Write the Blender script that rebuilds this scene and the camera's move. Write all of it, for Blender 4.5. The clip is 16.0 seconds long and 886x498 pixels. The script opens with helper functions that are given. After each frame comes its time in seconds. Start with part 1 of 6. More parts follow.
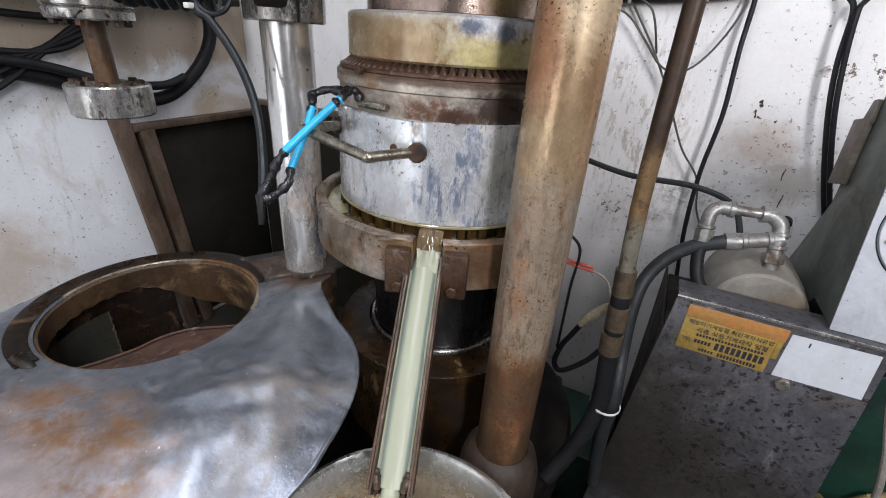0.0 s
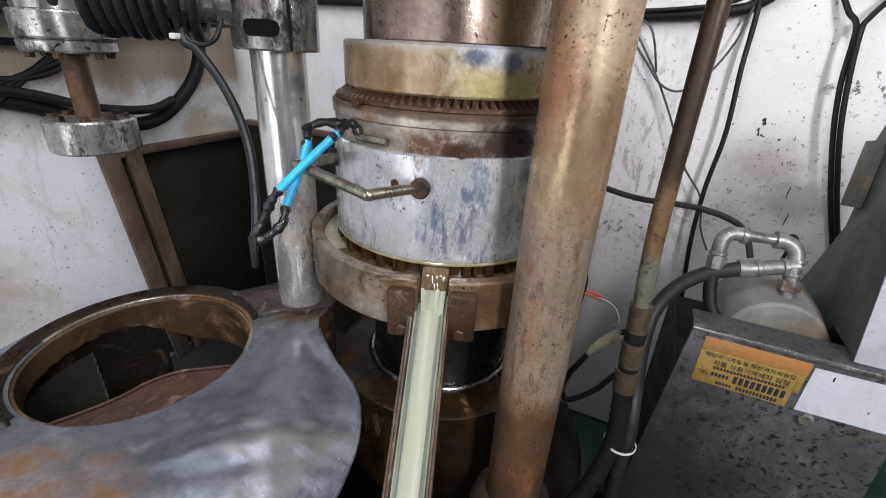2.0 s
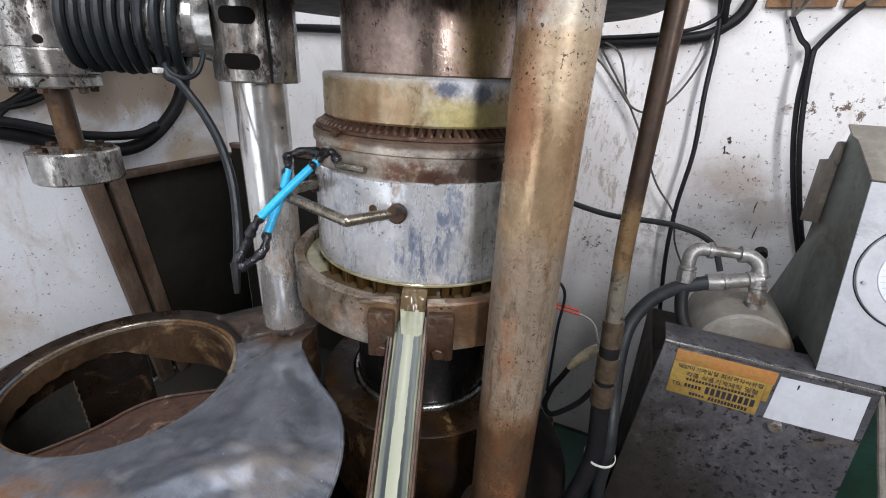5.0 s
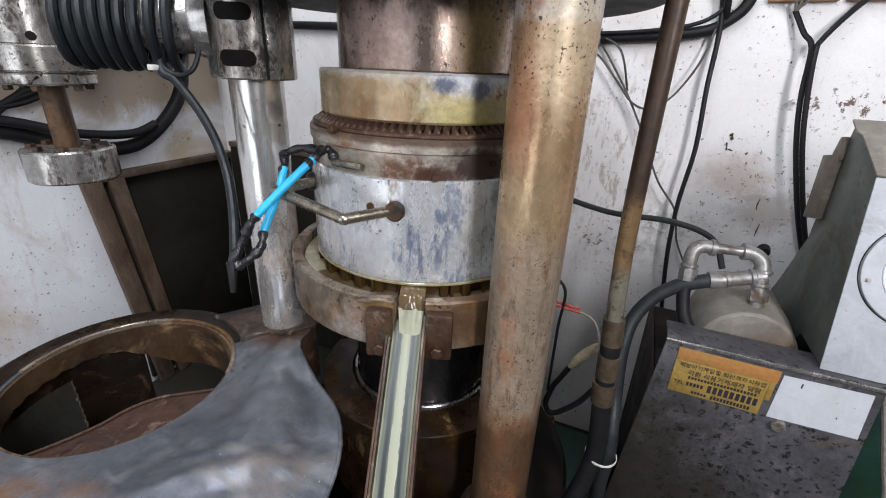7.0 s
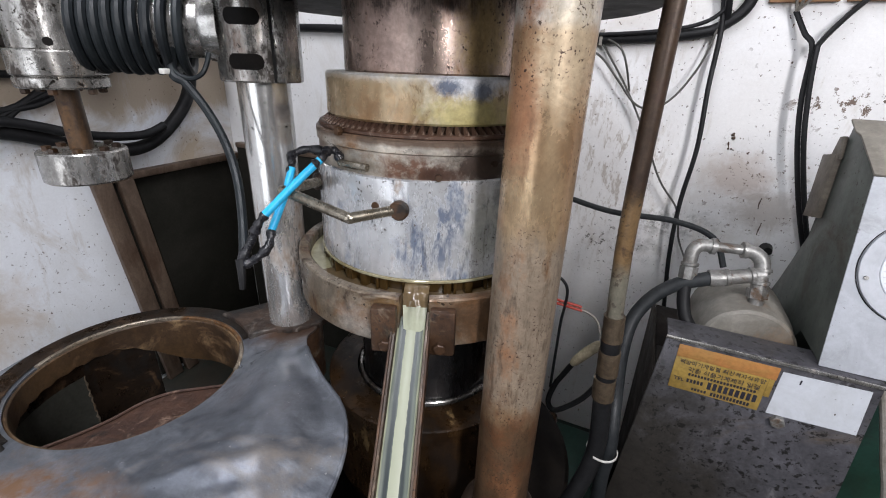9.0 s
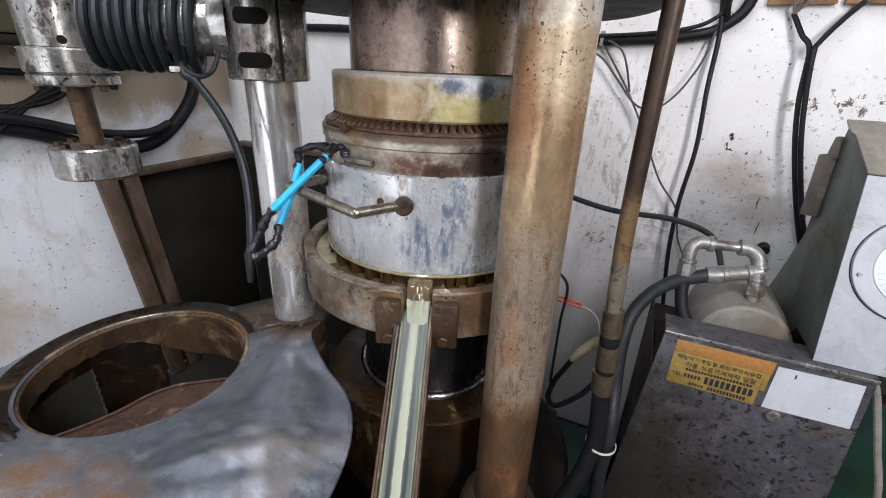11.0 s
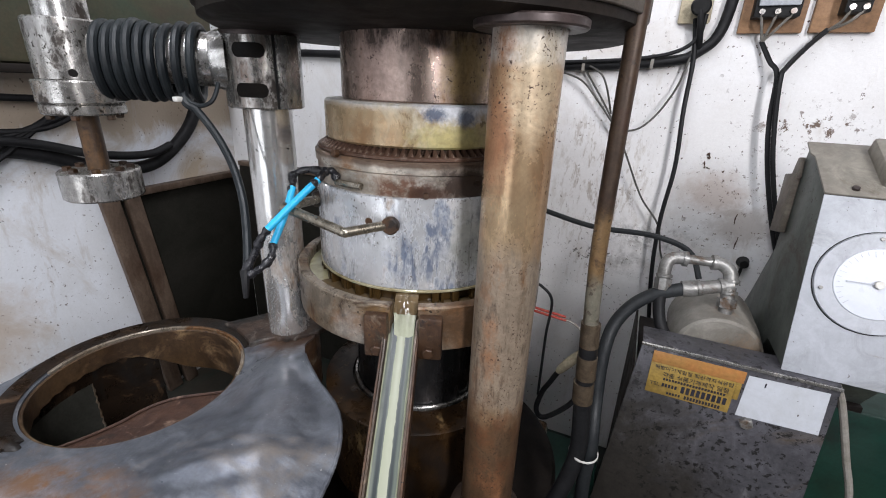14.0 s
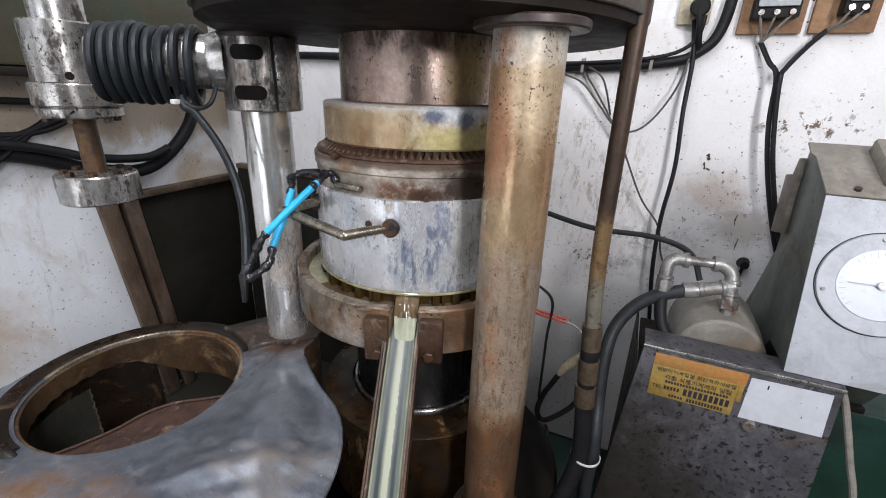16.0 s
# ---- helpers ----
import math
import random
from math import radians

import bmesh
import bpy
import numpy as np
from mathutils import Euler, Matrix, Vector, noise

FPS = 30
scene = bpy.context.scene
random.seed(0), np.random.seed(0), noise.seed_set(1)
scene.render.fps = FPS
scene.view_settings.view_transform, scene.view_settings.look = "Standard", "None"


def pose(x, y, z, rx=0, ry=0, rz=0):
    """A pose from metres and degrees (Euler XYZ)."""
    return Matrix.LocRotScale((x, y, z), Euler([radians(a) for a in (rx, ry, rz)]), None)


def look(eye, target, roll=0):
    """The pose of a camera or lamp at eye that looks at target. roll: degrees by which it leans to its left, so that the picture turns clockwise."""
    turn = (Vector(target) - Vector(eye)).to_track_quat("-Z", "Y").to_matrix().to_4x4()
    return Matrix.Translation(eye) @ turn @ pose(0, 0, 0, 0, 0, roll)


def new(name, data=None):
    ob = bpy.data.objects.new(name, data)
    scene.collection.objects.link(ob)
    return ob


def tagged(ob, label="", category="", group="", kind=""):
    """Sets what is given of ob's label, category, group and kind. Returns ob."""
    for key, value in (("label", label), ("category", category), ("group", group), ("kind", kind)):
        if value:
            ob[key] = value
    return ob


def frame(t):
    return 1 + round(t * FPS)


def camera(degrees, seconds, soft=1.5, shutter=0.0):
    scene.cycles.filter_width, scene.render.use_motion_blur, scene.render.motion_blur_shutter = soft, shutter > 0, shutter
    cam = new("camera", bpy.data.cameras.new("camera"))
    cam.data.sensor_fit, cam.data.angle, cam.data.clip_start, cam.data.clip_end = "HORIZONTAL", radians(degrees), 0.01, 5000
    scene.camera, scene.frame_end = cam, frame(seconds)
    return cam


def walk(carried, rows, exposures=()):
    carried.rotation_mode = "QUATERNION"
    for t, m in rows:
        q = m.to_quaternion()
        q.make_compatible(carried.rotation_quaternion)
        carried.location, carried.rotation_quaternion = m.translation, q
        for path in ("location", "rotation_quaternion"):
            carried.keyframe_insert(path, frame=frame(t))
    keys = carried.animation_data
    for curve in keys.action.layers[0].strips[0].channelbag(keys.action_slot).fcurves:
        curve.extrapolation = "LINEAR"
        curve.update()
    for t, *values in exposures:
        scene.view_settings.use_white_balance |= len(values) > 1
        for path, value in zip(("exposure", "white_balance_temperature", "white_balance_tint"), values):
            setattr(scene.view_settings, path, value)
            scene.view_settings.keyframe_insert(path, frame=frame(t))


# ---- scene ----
cam = camera(91.36, 16.0, soft=1.0)
PATH = [
    (0, (0.2616, -0.5444, 0.8638), (-0.1247, 0.2659, 0.4233), 4.00),
    (0.5, (0.2555, -0.5353, 0.8699), (-0.1398, 0.2712, 0.4303), 3.44),
    (1, (0.2522, -0.5312, 0.8684), (-0.1452, 0.2807, 0.4408), 3.03),
    (1.5, (0.2398, -0.5239, 0.8682), (-0.1530, 0.2917, 0.4432), 3.01),
    (2, (0.2323, -0.5167, 0.8796), (-0.1455, 0.3084, 0.4596), 3.22),
    (2.5, (0.2352, -0.5181, 0.8886), (-0.1289, 0.3159, 0.4740), 3.38),
    (3, (0.2398, -0.5210, 0.8939), (-0.1184, 0.3204, 0.4893), 3.25),
    (3.5, (0.2431, -0.5217, 0.8957), (-0.1150, 0.3247, 0.5015), 3.03),
    (4, (0.2470, -0.5231, 0.8951), (-0.1128, 0.3258, 0.5078), 2.83),
    (6.5, (0.2485, -0.5189, 0.8918), (-0.1147, 0.3281, 0.5037), 2.51),
    (7, (0.2490, -0.5171, 0.8913), (-0.1152, 0.3285, 0.5010), 2.40),
    (7.5, (0.2498, -0.5190, 0.8913), (-0.1156, 0.3259, 0.5004), 2.31),
    (8, (0.2518, -0.5213, 0.8916), (-0.1161, 0.3220, 0.4999), 2.29),
    (8.5, (0.2522, -0.5233, 0.8931), (-0.1184, 0.3187, 0.5012), 2.18),
    (9, (0.2546, -0.5265, 0.8936), (-0.1189, 0.3152, 0.5035), 2.12),
    (11.3, (0.2577, -0.5459, 0.8915), (-0.1164, 0.2959, 0.5025), 2.42),
    (11.5, (0.2649, -0.5526, 0.8856), (-0.1115, 0.2879, 0.4959), 2.33),
    (12, (0.2773, -0.5615, 0.8750), (-0.1058, 0.2731, 0.4791), 2.37),
    (12.5, (0.2765, -0.5528, 0.9005), (-0.1143, 0.2817, 0.5120), 1.94),
    (13, (0.2793, -0.5549, 0.9051), (-0.1152, 0.2860, 0.5348), 1.87),
    (13.5, (0.2787, -0.5590, 0.9086), (-0.1091, 0.2876, 0.5439), 1.92),
    (14, (0.2830, -0.5576, 0.9062), (-0.0950, 0.2968, 0.5496), 2.11),
    (14.5, (0.2806, -0.5616, 0.9082), (-0.0922, 0.2962, 0.5544), 2.19),
    (15, (0.2801, -0.5611, 0.9078), (-0.0929, 0.2976, 0.5565), 2.11),
    (15.5, (0.2769, -0.5590, 0.9059), (-0.0973, 0.2987, 0.5535), 2.01),
    (16, (0.2794, -0.5549, 0.9059), (-0.0964, 0.3020, 0.5530), 1.92),
]
walk(cam, [(t, look(eye, target, roll)) for t, eye, target, roll in PATH])

# world, lights
world = bpy.data.worlds.new("world")
scene.world = world
world.use_nodes = True
world.node_tree.nodes["Background"].inputs[0].default_value = (0.75, 0.85, 1.0, 1)
world.node_tree.nodes["Background"].inputs[1].default_value = 0.12


def area_lamp(name, eye, target, sx, sy, watts, colour):
    data = bpy.data.lights.new(name, "AREA")
    data.shape, data.size, data.size_y, data.energy, data.color = "RECTANGLE", sx, sy, watts, colour
    ob = new(name, data)
    ob.matrix_world = look(eye, target)
    return ob


# area lamps out of view: assumed door daylight, added right key, overhead fill
area_lamp("door_daylight", (-0.36, -2.12, 1.06), (-0.1, 0.0, 0.75), 1.0, 2.0, 14.0, (0.90, 0.93, 1.0))
area_lamp("right_key_light", (1.02, -1.10, 1.44), (0.40, 0.35, 0.75), 0.16, 0.8, 22.5, (0.95, 0.94, 0.98))
area_lamp("overhead_fill_light", (0.00, -0.62, 2.05), (-0.75, 0.05, 0.6), 0.16, 1.1, 23.0, (0.90, 0.92, 1.0))

# ---------------------------------------------------------------- materials


class Nodes:
    def __init__(self, name):
        self.m = bpy.data.materials.new(name)
        self.m.use_nodes = True
        self.t = self.m.node_tree
        self.p = self.t.nodes["Principled BSDF"]
        self.co = self.t.nodes.new("ShaderNodeTexCoord").outputs["Object"]

    def link(self, a, b):
        self.t.links.new(a, b)

    def scaled(self, s):
        n = self.t.nodes.new("ShaderNodeMapping")
        n.inputs["Scale"].default_value = s if isinstance(s, tuple) else (s, s, s)
        self.link(self.co, n.inputs[0])
        return n.outputs[0]

    def noise(self, scale, detail=6.0, rough=0.6, distort=0.0):
        n = self.t.nodes.new("ShaderNodeTexNoise")
        n.inputs["Scale"].default_value = 1.0
        n.inputs["Detail"].default_value = detail
        n.inputs["Roughness"].default_value = rough
        n.inputs["Distortion"].default_value = distort
        self.link(self.scaled(scale), n.inputs["Vector"])
        return n.outputs[0]

    def ramp(self, fac, stops):
        n = self.t.nodes.new("ShaderNodeValToRGB")
        e = n.color_ramp.elements
        while len(e) < len(stops):
            e.new(0.5)
        for el, (pos, col) in zip(e, stops):
            el.position = pos
            el.color = (*col, 1) if isinstance(col, tuple) else (col, col, col, 1)
        self.link(fac, n.inputs[0])
        return n.outputs[0]

    def mix(self, fac, a, b, mode="MIX"):
        n = self.t.nodes.new("ShaderNodeMix")
        n.data_type, n.blend_type = "RGBA", mode
        for sock, v in ((n.inputs[0], fac), (n.inputs[6], a), (n.inputs[7], b)):
            if isinstance(v, (int, float)):
                sock.default_value = v
            elif isinstance(v, tuple):
                sock.default_value = (*v, 1)
            else:
                self.link(v, sock)
        return n.outputs[2]

    def scale01(self, v):
        n = self.t.nodes.new("ShaderNodeMath")
        n.operation, n.inputs[1].default_value = "MULTIPLY", 1 / 3.0
        self.link(v, n.inputs[0])
        return n.outputs[0]

    def bump(self, height, strength, distance):
        n = self.t.nodes.new("ShaderNodeBump")
        n.inputs["Strength"].default_value = strength
        n.inputs["Distance"].default_value = distance
        self.link(height, n.inputs["Height"])
        self.link(n.outputs[0], self.p.inputs["Normal"])

    def done(self, colour, rough, metal=0.0, **extra):
        for key, v in (("Base Color", colour), ("Roughness", rough), ("Metallic", metal)):
            s = self.p.inputs[key]
            if isinstance(v, (int, float)):
                s.default_value = v
            elif isinstance(v, tuple):
                s.default_value = (*v, 1)
            else:
                self.link(v, s)
        for key, v in extra.items():
            self.p.inputs[key.replace("_", " ")].default_value = v
        return self.m


def surface(name, c1, c2, rough=(0.4, 0.6), metal=0.0, scale=12.0, bump=0.3, dist=0.002, stains=(), specks=None, grain=180.0, grainy=0.3, grime=0.0, zones=(), patches=(), spec=0.5):
    """Two colours mixed by a coarse noise, zones (colour, height from, height to, blur) and stains (colour, scale, low, high) over them,
    ragged patches (colour, centre, radii, strength, noise scale or None), grime, and specks (colour, scale, low) on top."""
    n = Nodes(name)
    base = n.mix(n.ramp(n.noise(scale, 10, 0.7, 0.7), [(0.40, 0.0), (0.60, 1.0)]), c1, c2)
    met = metal
    r = n.ramp(n.noise(tuple(2.3 * v for v in scale) if isinstance(scale, tuple) else scale * 2.3, 8, 0.7), [(0.38, rough[0]), (0.62, rough[1])])

    def over(mask, colour, gloss):
        nonlocal base, met, r
        base = n.mix(mask, base, colour)
        r = n.mix(mask, r, (gloss,) * 3)
        if metal:
            met = n.mix(mask, (metal,) * 3 if isinstance(met, (int, float)) else met, (metal * 0.35,) * 3)

    for colour, z0, z1, blur in zones:
        sep = n.t.nodes.new("ShaderNodeSeparateXYZ")
        n.link(n.co, sep.inputs[0])
        wob = n.t.nodes.new("ShaderNodeMath")
        wob.operation, wob.inputs[1].default_value = "MULTIPLY_ADD", blur * 3.0
        n.link(n.noise((9.0, 9.0, 5.0), 8, 0.7, 0.6), wob.inputs[0])
        n.link(sep.outputs[2], wob.inputs[2])
        off = blur * 1.5
        over(n.ramp(wob.outputs[0], [(z0 - blur * 0.3 + off, 0.0), (z0 + blur * 0.3 + off, 0.9), (z1 - blur * 0.3 + off, 0.9), (z1 + blur * 0.3 + off, 0.0)]), colour, 0.4)
    for colour, sc, lo, hi in stains:
        over(n.ramp(n.noise(sc, 10, 0.7, 0.1 if isinstance(sc, tuple) else 0.9), [(lo, 0.0), (hi, 1.0)]), colour, 0.55)
    for colour, at, radii, strength, texture in patches:
        place = n.t.nodes.new("ShaderNodeMapping")
        place.inputs["Scale"].default_value = tuple(1 / v for v in radii)
        place.inputs["Location"].default_value = tuple(-c / v for c, v in zip(at, radii))
        n.link(n.co, place.inputs[0])
        far = n.t.nodes.new("ShaderNodeVectorMath")
        far.operation = "LENGTH"
        n.link(place.outputs[0], far.inputs[0])
        wob = n.t.nodes.new("ShaderNodeMath")
        wob.operation, wob.inputs[1].default_value = "MULTIPLY_ADD", 1.5
        n.link(n.noise(2.2 / min(radii), 10, 0.72, 0.5), wob.inputs[0])
        n.link(far.outputs["Value"], wob.inputs[2])
        mask = n.ramp(n.scale01(wob.outputs[0]), [(0.40, strength), (0.60, 0.0)])
        if texture:
            mask = n.mix(1.0, mask, n.ramp(n.noise(texture[0], 8, 0.7, 0.2), [(texture[1], 0.0), (texture[2], 1.0)]), "MULTIPLY")
        over(mask, colour, 0.5)
    fine = n.noise(grain, 4, 0.65)
    base = n.mix(grainy, base, n.ramp(fine, [(0.35, 0.25), (0.62, 1.0)]), "MULTIPLY")
    if grime:
        patch = n.noise(26.0, 12, 0.75, 1.2)
        base = n.mix(grime, base, n.ramp(patch, [(0.42, 1.0), (0.56, 0.30)]), "MULTIPLY")
        drip = n.noise((46.0, 46.0, 7.0), 8, 0.7, 0.4)
        base = n.mix(grime * 0.7, base, n.ramp(drip, [(0.50, 1.0), (0.62, 0.35)]), "MULTIPLY")
    if specks:
        colour, sc, lo = specks
        spot = n.ramp(n.noise(sc, 3, 0.6, 0.0), [(lo, 0.0), (lo + 0.03, 1.0)])
        gate = n.ramp(n.noise(sc * 0.09, 5, 0.6), [(0.44, 0.0), (0.58, 1.0)])
        base = n.mix(n.mix(1.0, spot, gate, "MULTIPLY"), base, colour)
    n.bump(n.mix(0.5, n.noise(scale, 10, 0.72), fine), bump, dist)
    n.p.inputs["Specular IOR Level"].default_value = spec
    return n.done(base, r, met)


BLACKISH = (0.012, 0.011, 0.010)
RUST = (0.16, 0.065, 0.025)
DARKRUST = (0.055, 0.026, 0.014)
OILBROWN = (0.25, 0.14, 0.05)

MAT = {}
MAT["wall"] = surface("wall_paint", (0.81, 0.80, 0.80), (0.76, 0.745, 0.735), (0.45, 0.65), 0, 5.0, 0.3, 0.003,
                      stains=(((0.64, 0.60, 0.56), 3.0, 0.54, 0.74), ((0.60, 0.56, 0.51), (24.0, 24.0, 6.0), 0.58, 0.72), ((0.22, 0.16, 0.11), (80.0, 80.0, 30.0), 0.655, 0.69)),
                      patches=(((0.33, 0.27, 0.21), (-0.48, -0.05, 0.70), (0.11, 0.2, 0.24), 0.65, ((85.0, 85.0, 26.0), 0.52, 0.60)),
                               ((0.40, 0.34, 0.28), (-0.37, -0.05, 0.66), (0.085, 0.2, 0.09), 0.2, ((60.0, 60.0, 30.0), 0.46, 0.62)),
                               # these two brown patches paint in the console's shadow, with some brown stain
                               ((0.46, 0.35, 0.28), (-0.255, -0.05, 0.715), (0.070, 0.2, 0.050), 0.55, None),
                               ((0.36, 0.31, 0.27), (-0.20, -0.05, 0.655), (0.070, 0.2, 0.050), 0.6, None),
                               ((0.13, 0.12, 0.105), (-0.41, -0.05, 0.545), (0.08, 0.2, 0.05), 0.5, (26.0, 0.44, 0.62)),
                               ((0.05, 0.04, 0.03), (-0.45, -0.05, 0.53), (0.13, 0.2, 0.11), 0.9, (95.0, 0.595, 0.63)), ((0.13, 0.12, 0.105), (-0.36, -0.05, 0.605), (0.10, 0.2, 0.040), 0.65, (40.0, 0.46, 0.60)),
                               ((0.10, 0.055, 0.03), (-0.135, -0.05, 0.850), (0.11, 0.2, 0.055), 0.95, (55.0, 0.57, 0.60)),
                               ((0.10, 0.06, 0.035), (-0.23, -0.05, 0.70), (0.13, 0.2, 0.12), 0.9, (75.0, 0.60, 0.64))),
                      specks=((0.07, 0.035, 0.02), 120.0, 0.635), grainy=0.06)
MAT["wall_left"] = surface("wall_paint_left", (0.78, 0.80, 0.84), (0.71, 0.72, 0.74), (0.45, 0.65), 0, 5.0, 0.3, 0.003,
                           stains=(((0.46, 0.38, 0.29), 2.4, 0.55, 0.70), ((0.52, 0.48, 0.44), (26.0, 26.0, 5.0), 0.57, 0.72)),
                           specks=((0.07, 0.045, 0.03), 130.0, 0.655), grainy=0.06, zones=(((0.42, 0.33, 0.235), 0.76, 1.3, 0.06),),
                           patches=(((0.50, 0.40, 0.31), (0.05, 0.60, 0.36), (0.2, 0.16, 0.13), 0.7, None), ((0.12, 0.08, 0.055), (0.05, 0.66, 0.42), (0.2, 0.25, 0.20), 0.8, (130.0, 0.62, 0.66))))
MAT["floor"] = surface("floor_paint", (0.016, 0.018, 0.015), (0.012, 0.026, 0.020), (0.4, 0.7), 0, 8.0, 0.3, 0.002,
                       stains=(((0.03, 0.025, 0.018), 4.0, 0.42, 0.58),))
# for walls and ceiling out of view, kept dark to cut bounced light
MAT["wall_far"] = surface("dark_far_wall", (0.18, 0.175, 0.17), (0.12, 0.115, 0.11), (0.5, 0.7), 0, 2.0, 0.2)
MAT["ceiling"] = surface("unseen_ceiling", (0.22, 0.21, 0.195), (0.16, 0.15, 0.14), (0.6, 0.8), 0, 3.0, 0.2)
MAT["steel"] = surface("worn_steel", (0.84, 0.85, 0.87), (0.68, 0.685, 0.70), (0.17, 0.30), 0.58, (14.0, 14.0, 5.0), 0.2, 0.0006,
                       patches=(((0.075, 0.105, 0.18), (0.072, -0.130, 0.735), (0.035, 0.05, 0.035), 0.9, ((70.0, 70.0, 26.0), 0.46, 0.54)), ((0.075, 0.105, 0.18), (0.060, -0.136, 0.700), (0.050, 0.05, 0.030), 0.85, ((95.0, 95.0, 14.0), 0.47, 0.55)),
                                # yellowish stain, then a grey patch painting the cylinder's shaded right side
                                ((0.34, 0.33, 0.27), (0.118, -0.090, 0.730), (0.035, 0.05, 0.06), 0.7, None), ((0.10, 0.11, 0.11), (0.128, -0.075, 0.745), (0.03, 0.04, 0.05), 0.8, (30.0, 0.42, 0.58)),
                                ((0.36, 0.27, 0.18), (-0.10, -0.11, 0.69), (0.04, 0.05, 0.05), 0.6, (40.0, 0.44, 0.6))),
                       stains=(((0.22, 0.255, 0.325), (30.0, 30.0, 13.0), 0.55, 0.64), ((0.10, 0.105, 0.12), (90.0, 90.0, 18.0), 0.57, 0.65), (OILBROWN, (18.0, 18.0, 9.0), 0.58, 0.68)),
                       specks=((0.06, 0.04, 0.03), 260.0, 0.62), grainy=0.12, grime=0.14)
MAT["chrome"] = surface("column_steel", (0.62, 0.61, 0.59), (0.46, 0.44, 0.41), (0.16, 0.32), 0.8, (20.0, 20.0, 3.0), 0.2, 0.0006,
                        stains=((RUST, (12.0, 12.0, 4.0), 0.56, 0.68), ((0.06, 0.048, 0.04), (34, 34, 18), 0.54, 0.62)),
                        specks=((0.03, 0.025, 0.02), 220.0, 0.61), grainy=0.2, grime=0.45)
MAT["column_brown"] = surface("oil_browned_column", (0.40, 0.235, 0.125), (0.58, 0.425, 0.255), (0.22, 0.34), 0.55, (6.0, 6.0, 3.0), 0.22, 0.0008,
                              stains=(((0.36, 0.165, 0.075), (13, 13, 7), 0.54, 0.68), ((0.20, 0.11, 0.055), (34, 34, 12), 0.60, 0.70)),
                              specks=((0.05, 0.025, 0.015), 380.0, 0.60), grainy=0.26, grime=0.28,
                              # by height: grey-brown middle, darkest brown bottom, pale top
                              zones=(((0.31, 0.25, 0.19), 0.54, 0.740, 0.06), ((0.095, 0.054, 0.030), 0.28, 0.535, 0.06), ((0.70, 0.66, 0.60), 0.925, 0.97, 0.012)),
                              # the cream patch right of centre paints in the column's highlight
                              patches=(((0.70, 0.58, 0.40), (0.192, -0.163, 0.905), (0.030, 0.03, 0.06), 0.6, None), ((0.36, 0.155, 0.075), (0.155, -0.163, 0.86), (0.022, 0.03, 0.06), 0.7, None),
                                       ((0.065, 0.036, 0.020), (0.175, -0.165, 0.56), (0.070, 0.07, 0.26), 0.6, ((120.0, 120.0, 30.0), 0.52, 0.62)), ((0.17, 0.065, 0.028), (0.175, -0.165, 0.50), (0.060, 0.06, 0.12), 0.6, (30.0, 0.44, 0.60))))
MAT["column_bright"] = surface("bright_column_steel", (0.88, 0.87, 0.85), (0.74, 0.72, 0.69), (0.14, 0.26), 0.80, (20.0, 20.0, 3.0), 0.18, 0.0006,
                               stains=(((0.30, 0.18, 0.09), (11.0, 11.0, 4.0), 0.57, 0.68), ((0.10, 0.085, 0.07), (50, 50, 14), 0.58, 0.66)),
                               specks=((0.03, 0.025, 0.02), 240.0, 0.64), grainy=0.15, grime=0.15, zones=(((0.20, 0.10, 0.045), 0.44, 0.52, 0.02),))
MAT["rod_steel"] = surface("tarnished_rod", (0.42, 0.38, 0.31), (0.30, 0.26, 0.20), (0.2, 0.35), 0.8, 30.0, 0.2, 0.0005, grime=0.35)
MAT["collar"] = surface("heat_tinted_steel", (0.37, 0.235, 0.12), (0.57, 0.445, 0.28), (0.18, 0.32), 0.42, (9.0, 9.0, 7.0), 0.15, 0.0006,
                        # pale ring along the top edge; patches silver at upper right, yellow below
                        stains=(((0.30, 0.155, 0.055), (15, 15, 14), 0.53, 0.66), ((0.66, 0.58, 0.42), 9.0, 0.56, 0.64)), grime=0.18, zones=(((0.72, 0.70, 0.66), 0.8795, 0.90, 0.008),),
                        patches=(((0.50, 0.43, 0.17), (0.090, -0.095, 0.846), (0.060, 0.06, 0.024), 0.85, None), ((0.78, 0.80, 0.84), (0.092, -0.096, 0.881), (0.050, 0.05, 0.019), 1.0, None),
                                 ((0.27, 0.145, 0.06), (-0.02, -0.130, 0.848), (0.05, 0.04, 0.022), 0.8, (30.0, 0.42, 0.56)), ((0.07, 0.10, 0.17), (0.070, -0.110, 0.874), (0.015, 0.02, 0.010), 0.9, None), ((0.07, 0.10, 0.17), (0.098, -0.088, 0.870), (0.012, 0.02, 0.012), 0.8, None)))
